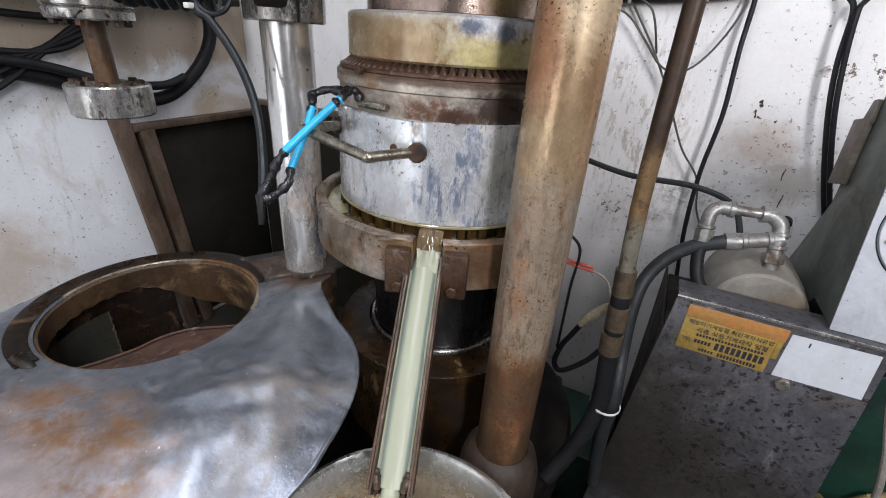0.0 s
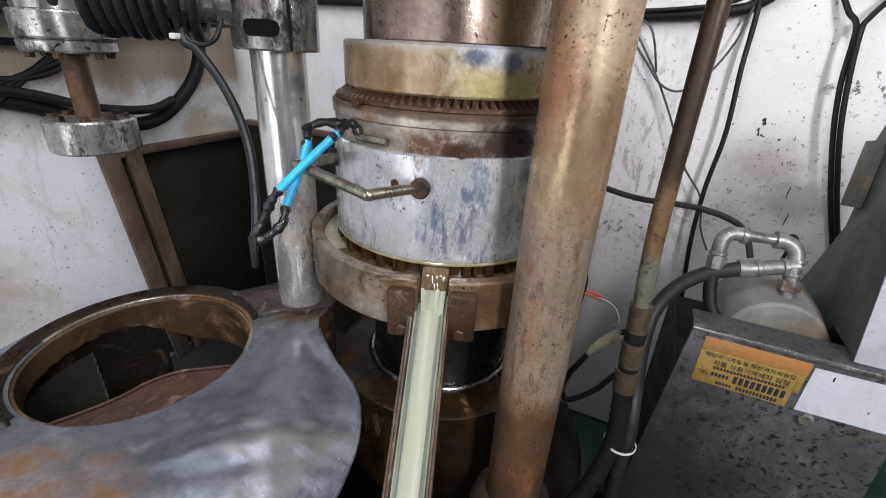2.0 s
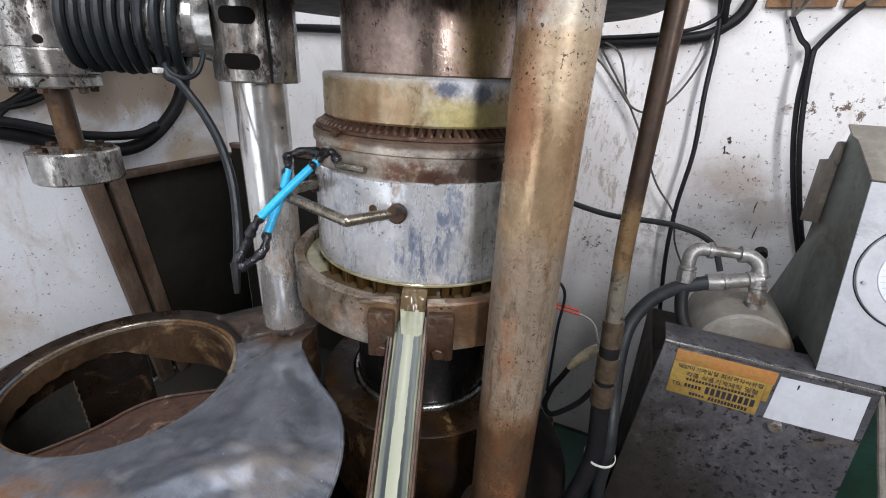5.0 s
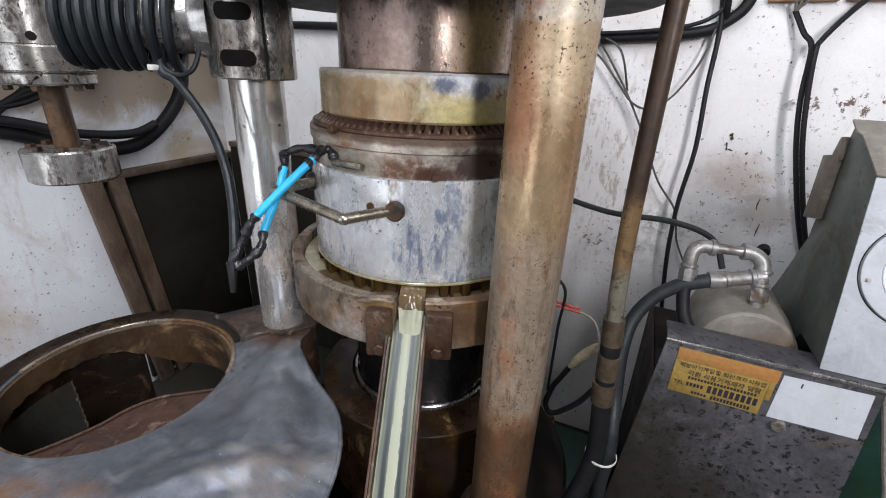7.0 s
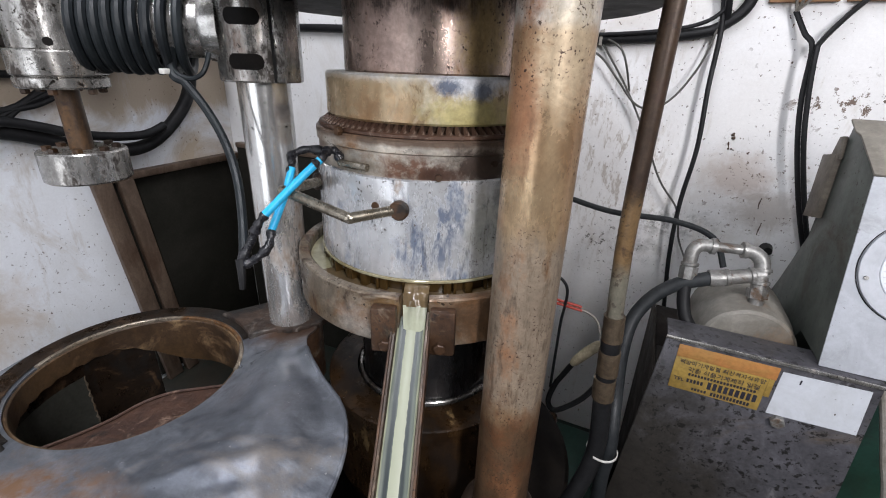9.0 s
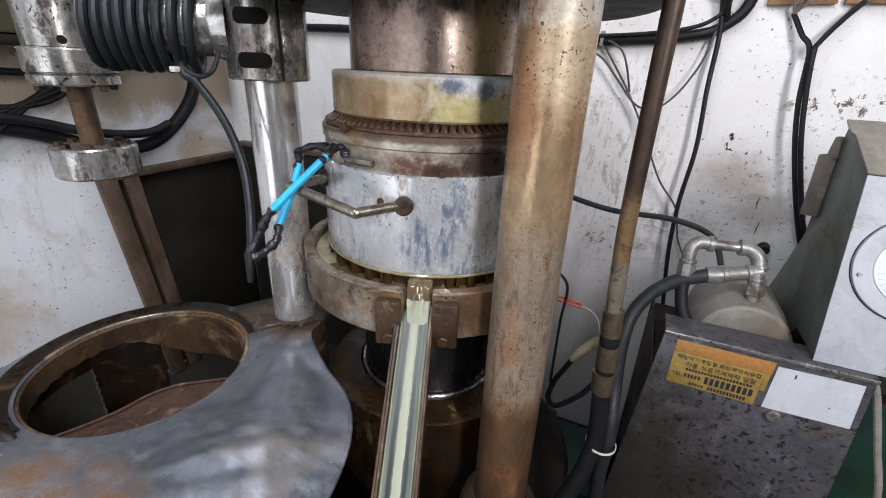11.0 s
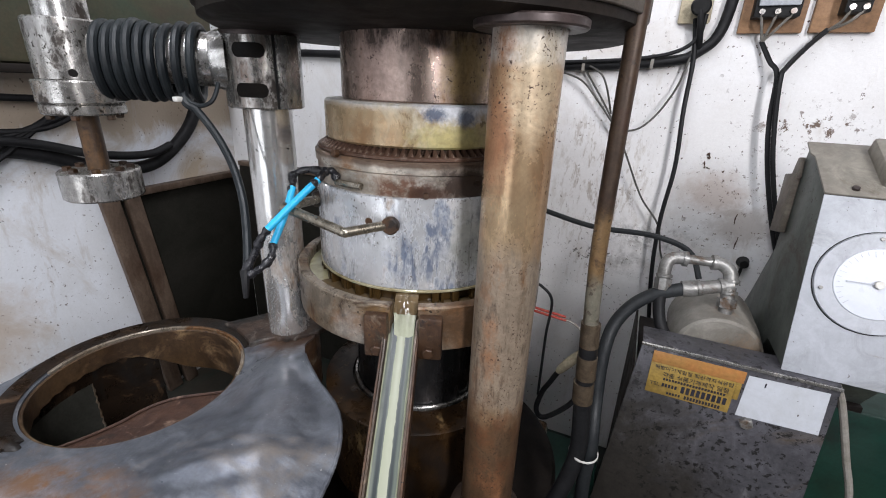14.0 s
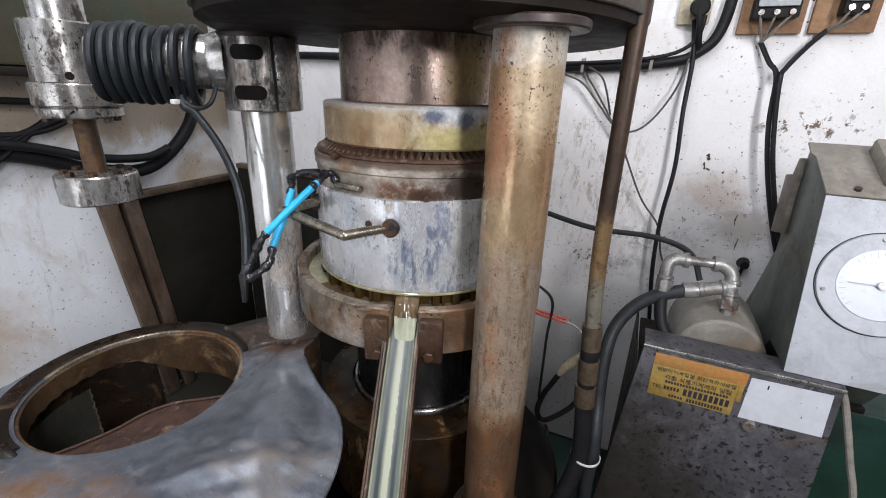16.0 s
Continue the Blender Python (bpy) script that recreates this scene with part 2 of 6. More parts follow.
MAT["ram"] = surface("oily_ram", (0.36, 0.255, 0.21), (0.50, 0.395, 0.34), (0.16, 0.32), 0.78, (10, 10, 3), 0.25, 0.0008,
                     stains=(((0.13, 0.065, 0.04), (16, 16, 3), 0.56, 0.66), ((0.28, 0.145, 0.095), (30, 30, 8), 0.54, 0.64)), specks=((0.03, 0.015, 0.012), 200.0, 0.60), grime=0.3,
                     # pinkish left, yellow right, and a streaky dark band round the top edge
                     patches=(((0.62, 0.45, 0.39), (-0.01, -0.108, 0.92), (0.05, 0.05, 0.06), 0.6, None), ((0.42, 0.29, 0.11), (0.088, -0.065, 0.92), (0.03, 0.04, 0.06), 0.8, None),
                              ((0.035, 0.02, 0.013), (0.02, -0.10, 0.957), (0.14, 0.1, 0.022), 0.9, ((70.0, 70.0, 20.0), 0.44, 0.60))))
MAT["rusty"] = surface("rusty_cast_iron", (0.11, 0.055, 0.025), (0.055, 0.026, 0.013), (0.4, 0.7), 0.2, 14.0, 0.6, 0.002,
                       stains=(((0.20, 0.15, 0.105), 18.0, 0.57, 0.66), (BLACKISH, 12.0, 0.54, 0.64)), specks=((0.015, 0.01, 0.008), 150.0, 0.60), grime=0.4)
MAT["tray"] = surface("oily_tray_iron", (0.37, 0.315, 0.25), (0.23, 0.165, 0.105), (0.24, 0.42), 0.45, 10.0, 0.35, 0.001,
                      stains=(((0.18, 0.08, 0.025), 10.0, 0.51, 0.60), ((0.06, 0.03, 0.014), 20.0, 0.55, 0.63)), specks=((0.03, 0.02, 0.012), 180.0, 0.62), grime=0.45,
                      patches=(((0.13, 0.068, 0.032), (0.135, -0.115, 0.635), (0.085, 0.08, 0.05), 0.9, None), ((0.44, 0.40, 0.35), (0.0, -0.18, 0.622), (0.05, 0.05, 0.03), 0.7, (20.0, 0.4, 0.6)), ((0.22, 0.12, 0.04), (0.035, -0.178, 0.650), (0.03, 0.04, 0.014), 0.8, None)))
MAT["band"] = surface("stained_band", (0.62, 0.57, 0.50), (0.46, 0.38, 0.29), (0.22, 0.40), 0.5, (8, 8, 12), 0.3, 0.001,
                      stains=(((0.30, 0.17, 0.09), (12, 12, 22), 0.56, 0.68),), grime=0.3, zones=(((0.13, 0.075, 0.045), 0.817, 0.85, 0.006),),
                      patches=(((0.15, 0.055, 0.025), (0.045, -0.138, 0.792), (0.045, 0.04, 0.022), 0.9, (40.0, 0.40, 0.52)), ((0.030, 0.014, 0.009), (0.108, -0.098, 0.800), (0.050, 0.05, 0.03), 0.95, None),
                               ((0.07, 0.03, 0.017), (0.070, -0.125, 0.788), (0.03, 0.03, 0.012), 0.9, None), ((0.18, 0.075, 0.04), (-0.09, -0.115, 0.80), (0.03, 0.03, 0.02), 0.6, None)))
MAT["tooth"] = surface("rust_brown_teeth", (0.14, 0.075, 0.048), (0.085, 0.045, 0.03), (0.4, 0.6), 0.3, 30.0, 0.4, 0.001, stains=(((0.30, 0.22, 0.17), 60.0, 0.56, 0.66),))
MAT["nut"] = surface("purple_brown_nut", (0.085, 0.062, 0.058), (0.052, 0.038, 0.035), (0.35, 0.5), 0.4, 18.0, 0.3, 0.001, grime=0.3)
MAT["coupling"] = surface("tan_rusted_coupling", (0.13, 0.098, 0.064), (0.065, 0.044, 0.028), (0.4, 0.6), 0.3, 22.0, 0.5, 0.001,
                          stains=(((0.055, 0.034, 0.02), 26.0, 0.52, 0.62), ((0.24, 0.11, 0.045), 20.0, 0.56, 0.66)), grime=0.35)
MAT["red_rust"] = surface("flaking_red_rust", (0.085, 0.042, 0.027), (0.048, 0.023, 0.016), (0.45, 0.65), 0.15, 24.0, 0.9, 0.003,
                          stains=(((0.22, 0.14, 0.10), 30.0, 0.57, 0.65), (BLACKISH, 16.0, 0.56, 0.66)))
MAT["drum_brown"] = surface("oil_wet_drum", (0.026, 0.013, 0.0055), (0.070, 0.036, 0.014), (0.2, 0.4), 0.35, (22, 22, 9), 0.45, 0.0016,
                            stains=(((0.02, 0.011, 0.006), (16, 16, 6), 0.50, 0.62), ((0.24, 0.15, 0.06), (26, 26, 9), 0.60, 0.68)), grime=0.35)
MAT["base"] = surface("oil_soaked_iron", (0.020, 0.010, 0.005), (0.062, 0.029, 0.011), (0.22, 0.45), 0.3, (12, 12, 6), 0.35, 0.0012,
                      stains=((BLACKISH, 8.0, 0.48, 0.62), ((0.17, 0.09, 0.03), (20, 20, 8), 0.60, 0.70)))
MAT["piston"] = surface("dark_chrome", (0.060, 0.058, 0.060), (0.028, 0.027, 0.028), (0.18, 0.34), 0.7, (10, 10, 3), 0.1, 0.0006)
MAT["galv"] = surface("galvanised_sheet", (0.265, 0.284, 0.318), (0.155, 0.168, 0.198), (0.27, 0.42), 0.70, 5.0, 0.32, 0.0024,
                      stains=(((0.33, 0.35, 0.38), (5.0, 11.0, 5.0), 0.58, 0.76), ((0.21, 0.185, 0.165), 5.4, 0.56, 0.70), ((0.085, 0.090, 0.105), (14.0, 9.0, 9.0), 0.55, 0.68)),
                      specks=((0.46, 0.45, 0.44), 230.0, 0.69), grainy=0.06, grime=0.16,
                      patches=(((0.30, 0.245, 0.235), (0.140, -0.235, 0.07), (0.15, 0.11, 0.15), 0.8, None), ((0.19, 0.10, 0.05), (0.125, -0.155, 0.07), (0.12, 0.050, 0.15), 0.95, (24.0, 0.40, 0.54)),
                               ((0.19, 0.105, 0.055), (0.195, -0.170, 0.07), (0.075, 0.060, 0.15), 0.85, (30.0, 0.44, 0.58)), ((0.09, 0.052, 0.034), (0.120, 0.160, 0.08), (0.080, 0.062, 0.12), 1.0, None),
                               ((0.12, 0.11, 0.115), (0.19, 0.02, 0.07), (0.07, 0.07, 0.1), 0.5, (14.0, 0.42, 0.6))))
MAT["trough_iron"] = surface("oil_browned_trough", (0.075, 0.048, 0.030), (0.038, 0.024, 0.016), (0.35, 0.55), 0.3, (14.0, 14.0, 5.0), 0.3, 0.0008, stains=(((0.17, 0.12, 0.08), 22.0, 0.57, 0.68),))
MAT["pan_rim"] = surface("rusted_pan", (0.014, 0.009, 0.006), (0.034, 0.020, 0.012), (0.22, 0.42), 0.4, 15.0, 0.6, 0.002,
                         stains=((BLACKISH, 10.0, 0.50, 0.64), ((0.10, 0.055, 0.027), 16.0, 0.58, 0.67)))
MAT["drum_grey"] = surface("grey_drum_wall", (0.085, 0.085, 0.072), (0.055, 0.054, 0.045), (0.4, 0.6), 0.3, 6.0, 0.2, 0.001, stains=((DARKRUST, 8.0, 0.6, 0.75),))
MAT["neck_rust"] = surface("caked_rust", (0.085, 0.052, 0.035), (0.035, 0.020, 0.013), (0.5, 0.75), 0.1, 22.0, 0.9, 0.003,
                           stains=(((0.16, 0.14, 0.12), 24.0, 0.56, 0.64), (BLACKISH, 18.0, 0.53, 0.62)), grime=0.5)
MAT["pan_inner"] = surface("rust_inner_wall", (0.105, 0.060, 0.028), (0.042, 0.022, 0.010), (0.4, 0.65), 0.2, 6.0, 0.4, 0.0014,
                           stains=((DARKRUST, 9.0, 0.50, 0.62), ((0.25, 0.16, 0.080), 9.0, 0.53, 0.64)), specks=((0.03, 0.015, 0.008), 160.0, 0.62), grime=0.3)
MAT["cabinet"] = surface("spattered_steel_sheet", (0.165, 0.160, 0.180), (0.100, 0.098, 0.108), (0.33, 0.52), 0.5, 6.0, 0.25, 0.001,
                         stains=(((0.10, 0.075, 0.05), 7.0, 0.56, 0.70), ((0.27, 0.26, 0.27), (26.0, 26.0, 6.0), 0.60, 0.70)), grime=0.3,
                         # two large near-black patches darken the left and lower front
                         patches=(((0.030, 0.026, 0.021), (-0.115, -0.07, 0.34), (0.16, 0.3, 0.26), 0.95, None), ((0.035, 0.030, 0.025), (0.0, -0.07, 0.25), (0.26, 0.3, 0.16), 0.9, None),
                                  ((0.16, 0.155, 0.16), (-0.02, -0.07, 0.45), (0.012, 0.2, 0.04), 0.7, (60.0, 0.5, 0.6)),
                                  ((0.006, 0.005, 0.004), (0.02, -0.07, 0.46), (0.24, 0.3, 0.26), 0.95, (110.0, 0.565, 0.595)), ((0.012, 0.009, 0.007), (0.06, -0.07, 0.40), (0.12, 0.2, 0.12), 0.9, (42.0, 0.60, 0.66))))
MAT["console"] = surface("grey_console_paint", (0.090, 0.102, 0.090), (0.058, 0.066, 0.058), (0.4, 0.55), 0, 9.0, 0.2, 0.001,
                         stains=(((0.045, 0.036, 0.025), 8.0, 0.52, 0.66),), specks=((0.02, 0.015, 0.01), 150.0, 0.64), grainy=0.1, grime=0.25)
MAT["console_front"] = surface("white_console_face", (0.42, 0.435, 0.47), (0.36, 0.375, 0.40), (0.4, 0.55), 0, 6.0, 0.15, 0.001,
                               stains=(((0.26, 0.22, 0.15), 9.0, 0.58, 0.70), ((0.28, 0.29, 0.30), 14.0, 0.53, 0.68)), specks=((0.08, 0.06, 0.045), 170.0, 0.67), grainy=0.08, grime=0.15)
MAT["console_top"] = surface("beige_console_top", (0.27, 0.25, 0.21), (0.205, 0.185, 0.155), (0.45, 0.6), 0, 9.0, 0.2, 0.001,
                             stains=(((0.11, 0.085, 0.06), 10.0, 0.55, 0.68),), grainy=0.1, grime=0.3)
MAT["console_plate"] = surface("grey_brown_plate", (0.16, 0.135, 0.105), (0.10, 0.08, 0.06), (0.45, 0.6), 0, 12.0, 0.3, 0.001, grime=0.3)
MAT["dial"] = surface("dial_face", (0.56, 0.585, 0.635), (0.50, 0.525, 0.575), (0.25, 0.35), 0, 10.0, 0.05, grainy=0.04)
MAT["dial_ink"] = surface("faded_dial_ink", (0.40, 0.42, 0.48), (0.48, 0.50, 0.56), (0.4, 0.5), 0, 20.0, 0.05)
MAT["breaker_grey"] = surface("breaker_face", (0.38, 0.40, 0.44), (0.50, 0.52, 0.55), (0.35, 0.5), 0, 60.0, 0.1)
MAT["oil_rim"] = surface("oily_rim", (0.46, 0.43, 0.29), (0.32, 0.26, 0.14), (0.1, 0.25), 0.2, 18.0, 0.2, 0.0008)
MAT["motor"] = surface("dusty_motor_paint", (0.25, 0.235, 0.205), (0.16, 0.14, 0.115), (0.5, 0.7), 0, 9.0, 0.25, 0.001,
                       stains=(((0.20, 0.14, 0.09), 9.0, 0.54, 0.66),), grainy=0.15, grime=0.25)
MAT["zinc"] = surface("zinc_fitting", (0.33, 0.325, 0.31), (0.21, 0.20, 0.185), (0.34, 0.5), 0.5, 30.0, 0.4, 0.0008,
                      stains=(((0.12, 0.07, 0.04), 30.0, 0.54, 0.62),), grime=0.4)
MAT["pipe"] = surface("rusty_pipe", (0.050, 0.030, 0.019), (0.095, 0.062, 0.040), (0.35, 0.55), 0.35, (14, 14, 3), 0.35, 0.0008,
                      stains=(((0.17, 0.085, 0.03), (16, 16, 5), 0.56, 0.68), (DARKRUST, 22.0, 0.52, 0.62)), grime=0.3, specks=((0.03, 0.02, 0.012), 140.0, 0.60), zones=(((0.21, 0.13, 0.06), 0.385, 0.475, 0.03), ((0.215, 0.20, 0.155), 0.20, 0.395, 0.03)))
MAT["rubber"] = surface("black_rubber", (0.007, 0.007, 0.008), (0.014, 0.014, 0.015), (0.45, 0.65), 0, 20.0, 0.2, 0.0006, spec=0.25)
MAT["hose"] = surface("grey_rubber_hose", (0.014, 0.016, 0.018), (0.028, 0.031, 0.033), (0.42, 0.6), 0, 20.0, 0.2, 0.0006, spec=0.3)
MAT["cable"] = surface("grey_green_cable", (0.006, 0.008, 0.010), (0.013, 0.017, 0.019), (0.42, 0.6), 0, 20.0, 0.15, 0.0006, spec=0.3)
MAT["thin_grey"] = surface("thin_grey_wire", (0.22, 0.20, 0.17), (0.30, 0.28, 0.25), (0.4, 0.6), 0, 20.0, 0.1)
MAT["wire_grey"] = surface("thin_dark_grey_wire", (0.060, 0.057, 0.050), (0.10, 0.095, 0.085), (0.4, 0.6), 0, 20.0, 0.1)
MAT["tape"] = surface("black_tape", (0.010, 0.010, 0.012), (0.02, 0.02, 0.024), (0.18, 0.4), 0, 60.0, 0.8, 0.002)
MAT["blue"] = surface("blue_sleeve", (0.02, 0.44, 0.80), (0.03, 0.50, 0.86), (0.3, 0.4), 0, 20.0, 0.1)
MAT["red"] = surface("red_wire", (0.45, 0.05, 0.03), (0.38, 0.06, 0.04), (0.4, 0.5), 0, 20.0, 0.1)
MAT["white_plastic"] = surface("white_plastic", (0.72, 0.71, 0.67), (0.64, 0.62, 0.57), (0.35, 0.5), 0, 16.0, 0.1)
MAT["cream_plastic"] = surface("cream_plastic", (0.60, 0.52, 0.36), (0.50, 0.42, 0.29), (0.35, 0.5), 0, 16.0, 0.1, grime=0.35)
MAT["black_plastic"] = surface("black_plastic", (0.010, 0.010, 0.010), (0.018, 0.018, 0.018), (0.45, 0.6), 0, 18.0, 0.1, spec=0.25)
MAT["ply"] = surface("brown_plywood", (0.36, 0.20, 0.10), (0.27, 0.14, 0.065), (0.5, 0.65), 0, (6, 6, 40), 0.25, 0.0008, grime=0.2)
MAT["post"] = surface("brown_angle_iron", (0.065, 0.040, 0.026), (0.15, 0.105, 0.075), (0.4, 0.6), 0.1, (14, 14, 4), 0.35, 0.001,
                      stains=((DARKRUST, (10, 10, 4), 0.54, 0.68),))
MAT["dark_panel"] = surface("dark_panel", (0.014, 0.0135, 0.010), (0.022, 0.020, 0.016), (0.6, 0.8), 0, 6.0, 0.2, spec=0.12)
MAT["dark_green"] = surface("dark_green_machine_paint", (0.035, 0.05, 0.028), (0.06, 0.055, 0.03), (0.5, 0.65), 0, 7.0, 0.2, 0.001,
                            stains=(((0.05, 0.035, 0.02), 5.0, 0.5, 0.7),))
MAT["platen"] = surface("near_black_metal", (0.009, 0.007, 0.006), (0.018, 0.013, 0.010), (0.55, 0.75), 0.0, 9.0, 0.4, 0.001, spec=0.2)
MAT["oil_black"] = surface("oil_blackened_iron", (0.006, 0.005, 0.0045), (0.012, 0.009, 0.007), (0.5, 0.7), 0.0, 9.0, 0.4, 0.001, spec=0.12)
MAT["foot_iron"] = surface("greasy_cast_foot", (0.034, 0.021, 0.014), (0.060, 0.037, 0.024), (0.5, 0.7), 0.1, 20.0, 0.7, 0.002, grime=0.4)
MAT["platen_edge"] = surface("platen_edge", (0.16, 0.135, 0.11), (0.09, 0.07, 0.055), (0.4, 0.6), 0.4, 9.0, 0.3, 0.001, grime=0.4)
MAT["pot"] = surface("stainless_bowl", (0.62, 0.62, 0.60), (0.52, 0.51, 0.48), (0.2, 0.35), 0.9, 12.0, 0.15, 0.0006,
                     stains=(((0.25, 0.17, 0.09), 14.0, 0.66, 0.8),))
MAT["paper"] = surface("white_paper_label", (0.54, 0.56, 0.60), (0.48, 0.495, 0.52), (0.5, 0.6), 0, 14.0, 0.1, 0.001, specks=((0.08, 0.07, 0.06), 200.0, 0.68), grainy=0.06, grime=0.06)
MAT["sticker"] = surface("yellow_sticker", (0.36, 0.24, 0.06), (0.27, 0.175, 0.045), (0.3, 0.45), 0, 16.0, 0.1, 0.001, stains=(((0.28, 0.19, 0.08), 26.0, 0.57, 0.68),), grime=0.15)
MAT["sticker_top"] = surface("orange_sticker_band", (0.42, 0.185, 0.06), (0.36, 0.19, 0.06), (0.3, 0.45), 0, 30.0, 0.1)
MAT["ink"] = surface("dark_ink", (0.02, 0.02, 0.03), (0.03, 0.03, 0.04), (0.4, 0.5), 0, 20.0, 0.05)
MAT["green_paint"] = surface("green_machine_paint", (0.008, 0.048, 0.033), (0.005, 0.028, 0.020), (0.35, 0.55), 0, 7.0, 0.2, 0.001, stains=((BLACKISH, 5.0, 0.55, 0.75),))
MAT["rag"] = surface("stained_rag", (0.46, 0.38, 0.20), (0.28, 0.22, 0.10), (0.7, 0.9), 0, 14.0, 0.6, 0.004)
MAT["mark"] = surface("grease_mark", (0.05, 0.03, 0.02), (0.09, 0.05, 0.03), (0.5, 0.7), 0, 30.0, 0.3)


def oil_material(name, colour, rough, coat=0.3):
    n = Nodes(name)
    base = n.mix(n.ramp(n.noise((60.0, 60.0, 12.0), 4), [(0.35, 0.0), (0.65, 1.0)]), colour, tuple(c * 0.66 for c in colour))
    n.bump(n.noise((90.0, 90.0, 18.0), 3), 0.25, 0.001)
    return n.done(base, rough, 0.0, Coat_Weight=coat, Coat_Roughness=0.08)


def streaked_oil(name, stops, rough):
    """Oil in milky and clear streaks side by side, dark ones painting reflections: stops (place across the trough,
    colour).
    """
    n = Nodes(name)
    uv = n.t.nodes.new("ShaderNodeTexCoord").outputs["UV"]
    sep = n.t.nodes.new("ShaderNodeSeparateXYZ")
    n.link(uv, sep.inputs[0])
    sway = n.t.nodes.new("ShaderNodeMath")
    sway.operation, sway.inputs[1].default_value = "MULTIPLY_ADD", 0.10
    n.link(n.noise((22.0, 22.0, 14.0), 3, 0.5), sway.inputs[0])
    n.link(sep.outputs[0], sway.inputs[2])
    shift = n.t.nodes.new("ShaderNodeMath")
    shift.operation, shift.inputs[1].default_value = "SUBTRACT", 0.05
    n.link(sway.outputs[0], shift.inputs[0])
    n.bump(n.noise((120.0, 120.0, 14.0), 3), 0.2, 0.0008)
    return n.done(n.ramp(shift.outputs[0], stops), rough, 0.0, Coat_Weight=0.0, Specular_IOR_Level=0.3)


# CLEAR is the dark of thin oil with its reflections painted in
CREAM, CLEAR, HALF, PALE = (0.29, 0.30, 0.21), (0.026, 0.034, 0.035), (0.105, 0.120, 0.100), (0.32, 0.335, 0.250)
MAT["oil_run"] = streaked_oil("thin_streaked_oil", [(0.0, CREAM), (0.06, CREAM), (0.10, HALF), (0.17, HALF), (0.24, CLEAR), (0.30, CLEAR), (0.37, HALF), (0.46, CREAM), (0.58, CREAM),
                                                    (0.66, HALF), (0.71, CLEAR), (0.79, CLEAR), (0.86, HALF), (0.91, HALF), (0.95, CREAM), (1.0, CREAM)], 0.34)
MAT["oil_full"] = streaked_oil("full_milky_oil", [(0.0, HALF), (0.10, (0.15, 0.18, 0.17)), (0.17, PALE), (0.62, PALE), (0.70, (0.33, 0.345, 0.25)), (0.78, PALE), (0.88, (0.19, 0.22, 0.19)), (1.0, HALF)], 0.34)
MAT["oil_milk"] = oil_material("milky_sesame_oil", (0.40, 0.415, 0.30), 0.40, 0.0)
MAT["oil_tray"] = oil_material("pale_oil_foam", (0.50, 0.47, 0.29), 0.2)
MAT["oil_pool"] = oil_material("amber_oil", (0.30, 0.18, 0.04), 0.06)
MAT["oil_amber"] = oil_material("running_amber_oil", (0.15, 0.105, 0.055), 0.10, 0.4)
MAT["oil_wet"] = oil_material("brown_wet_oil", (0.060, 0.034, 0.011), 0.16, 0.15)

# ---------------------------------------------------------------- mesh tools

BASE = {}


def thing(name, at, label, category, group="", kind=""):
    ob = new(name)
    ob.location = at
    ob.empty_display_size = 0.02
    BASE[ob] = Vector(at)
    return tagged(ob, label, category, group, kind)


def finish(bm, sharp=35.0):
    bmesh.ops.remove_doubles(bm, verts=bm.verts, dist=1e-6)
    bmesh.ops.recalc_face_normals(bm, faces=bm.faces)
    for f in bm.faces:
        f.smooth = True
    for e in bm.edges:
        if len(e.link_faces) == 2 and e.calc_face_angle(0) > radians(sharp):
            e.smooth = False


def part(name, bm, material, parent=None, label="", sharp=35.0):
    """One mesh object from a bmesh in world metres, under a thing or a part."""
    at = BASE.get(parent, Vector((0, 0, 0)))
    finish(bm, sharp)
    bmesh.ops.translate(bm, verts=bm.verts, vec=-at)
    me = bpy.data.meshes.new(name)
    bm.to_mesh(me)
    bm.free()
    me.materials.append(MAT[material])
    ob = new(name, me)
    if parent:
        ob.parent = parent
        BASE[ob] = at
    return tagged(ob, label)


def single(name, bm, material, label, category, group="", kind="", sharp=35.0):
    """A thing that is one mesh: its origin at the middle of its foot."""
    finish(bm, sharp)
    xs = [v.co for v in bm.verts]
    at = Vector(((min(c.x for c in xs) + max(c.x for c in xs)) / 2, (min(c.y for c in xs) + max(c.y for c in xs)) / 2, min(c.z for c in xs)))
    bmesh.ops.translate(bm, verts=bm.verts, vec=-at)
    me = bpy.data.meshes.new(name)
    bm.to_mesh(me)
    bm.free()
    me.materials.append(MAT[material])
    ob = new(name, me)
    ob.location = at
    BASE[ob] = at
    return tagged(ob, label, category, group, kind)


def lathe(bm, prof, c=(0, 0), segs=72, closed=False, a0=0.0, a1=360.0):
    """Turns a profile of (radius, height) about the vertical through c."""
    full = abs(a1 - a0) >= 359.9
    count = segs if full else segs + 1
    rings = []
    for i in range(count):
        a = radians(a0 + (a1 - a0) * i / segs)
        rings.append([bm.verts.new((c[0] + r * math.cos(a), c[1] + r * math.sin(a), z)) for r, z in prof])
    n = len(prof)
    for i in range(count if full else count - 1):
        p, q = rings[i], rings[(i + 1) % count]
        for k in range(n if closed else n - 1):
            vs = [p[k], q[k], q[(k + 1) % n], p[(k + 1) % n]]
            try:
                bm.faces.new(vs)
            except ValueError:
                pass
    if not full and closed:
        bm.faces.new(rings[0])
        bm.faces.new(rings[-1])
    return bm


def rod_profile(r, z0, z1, b=0.002):
    return [(1e-4, z0), (r - b, z0), (r, z0 + b), (r, z1 - b), (r - b, z1), (1e-4, z1)]


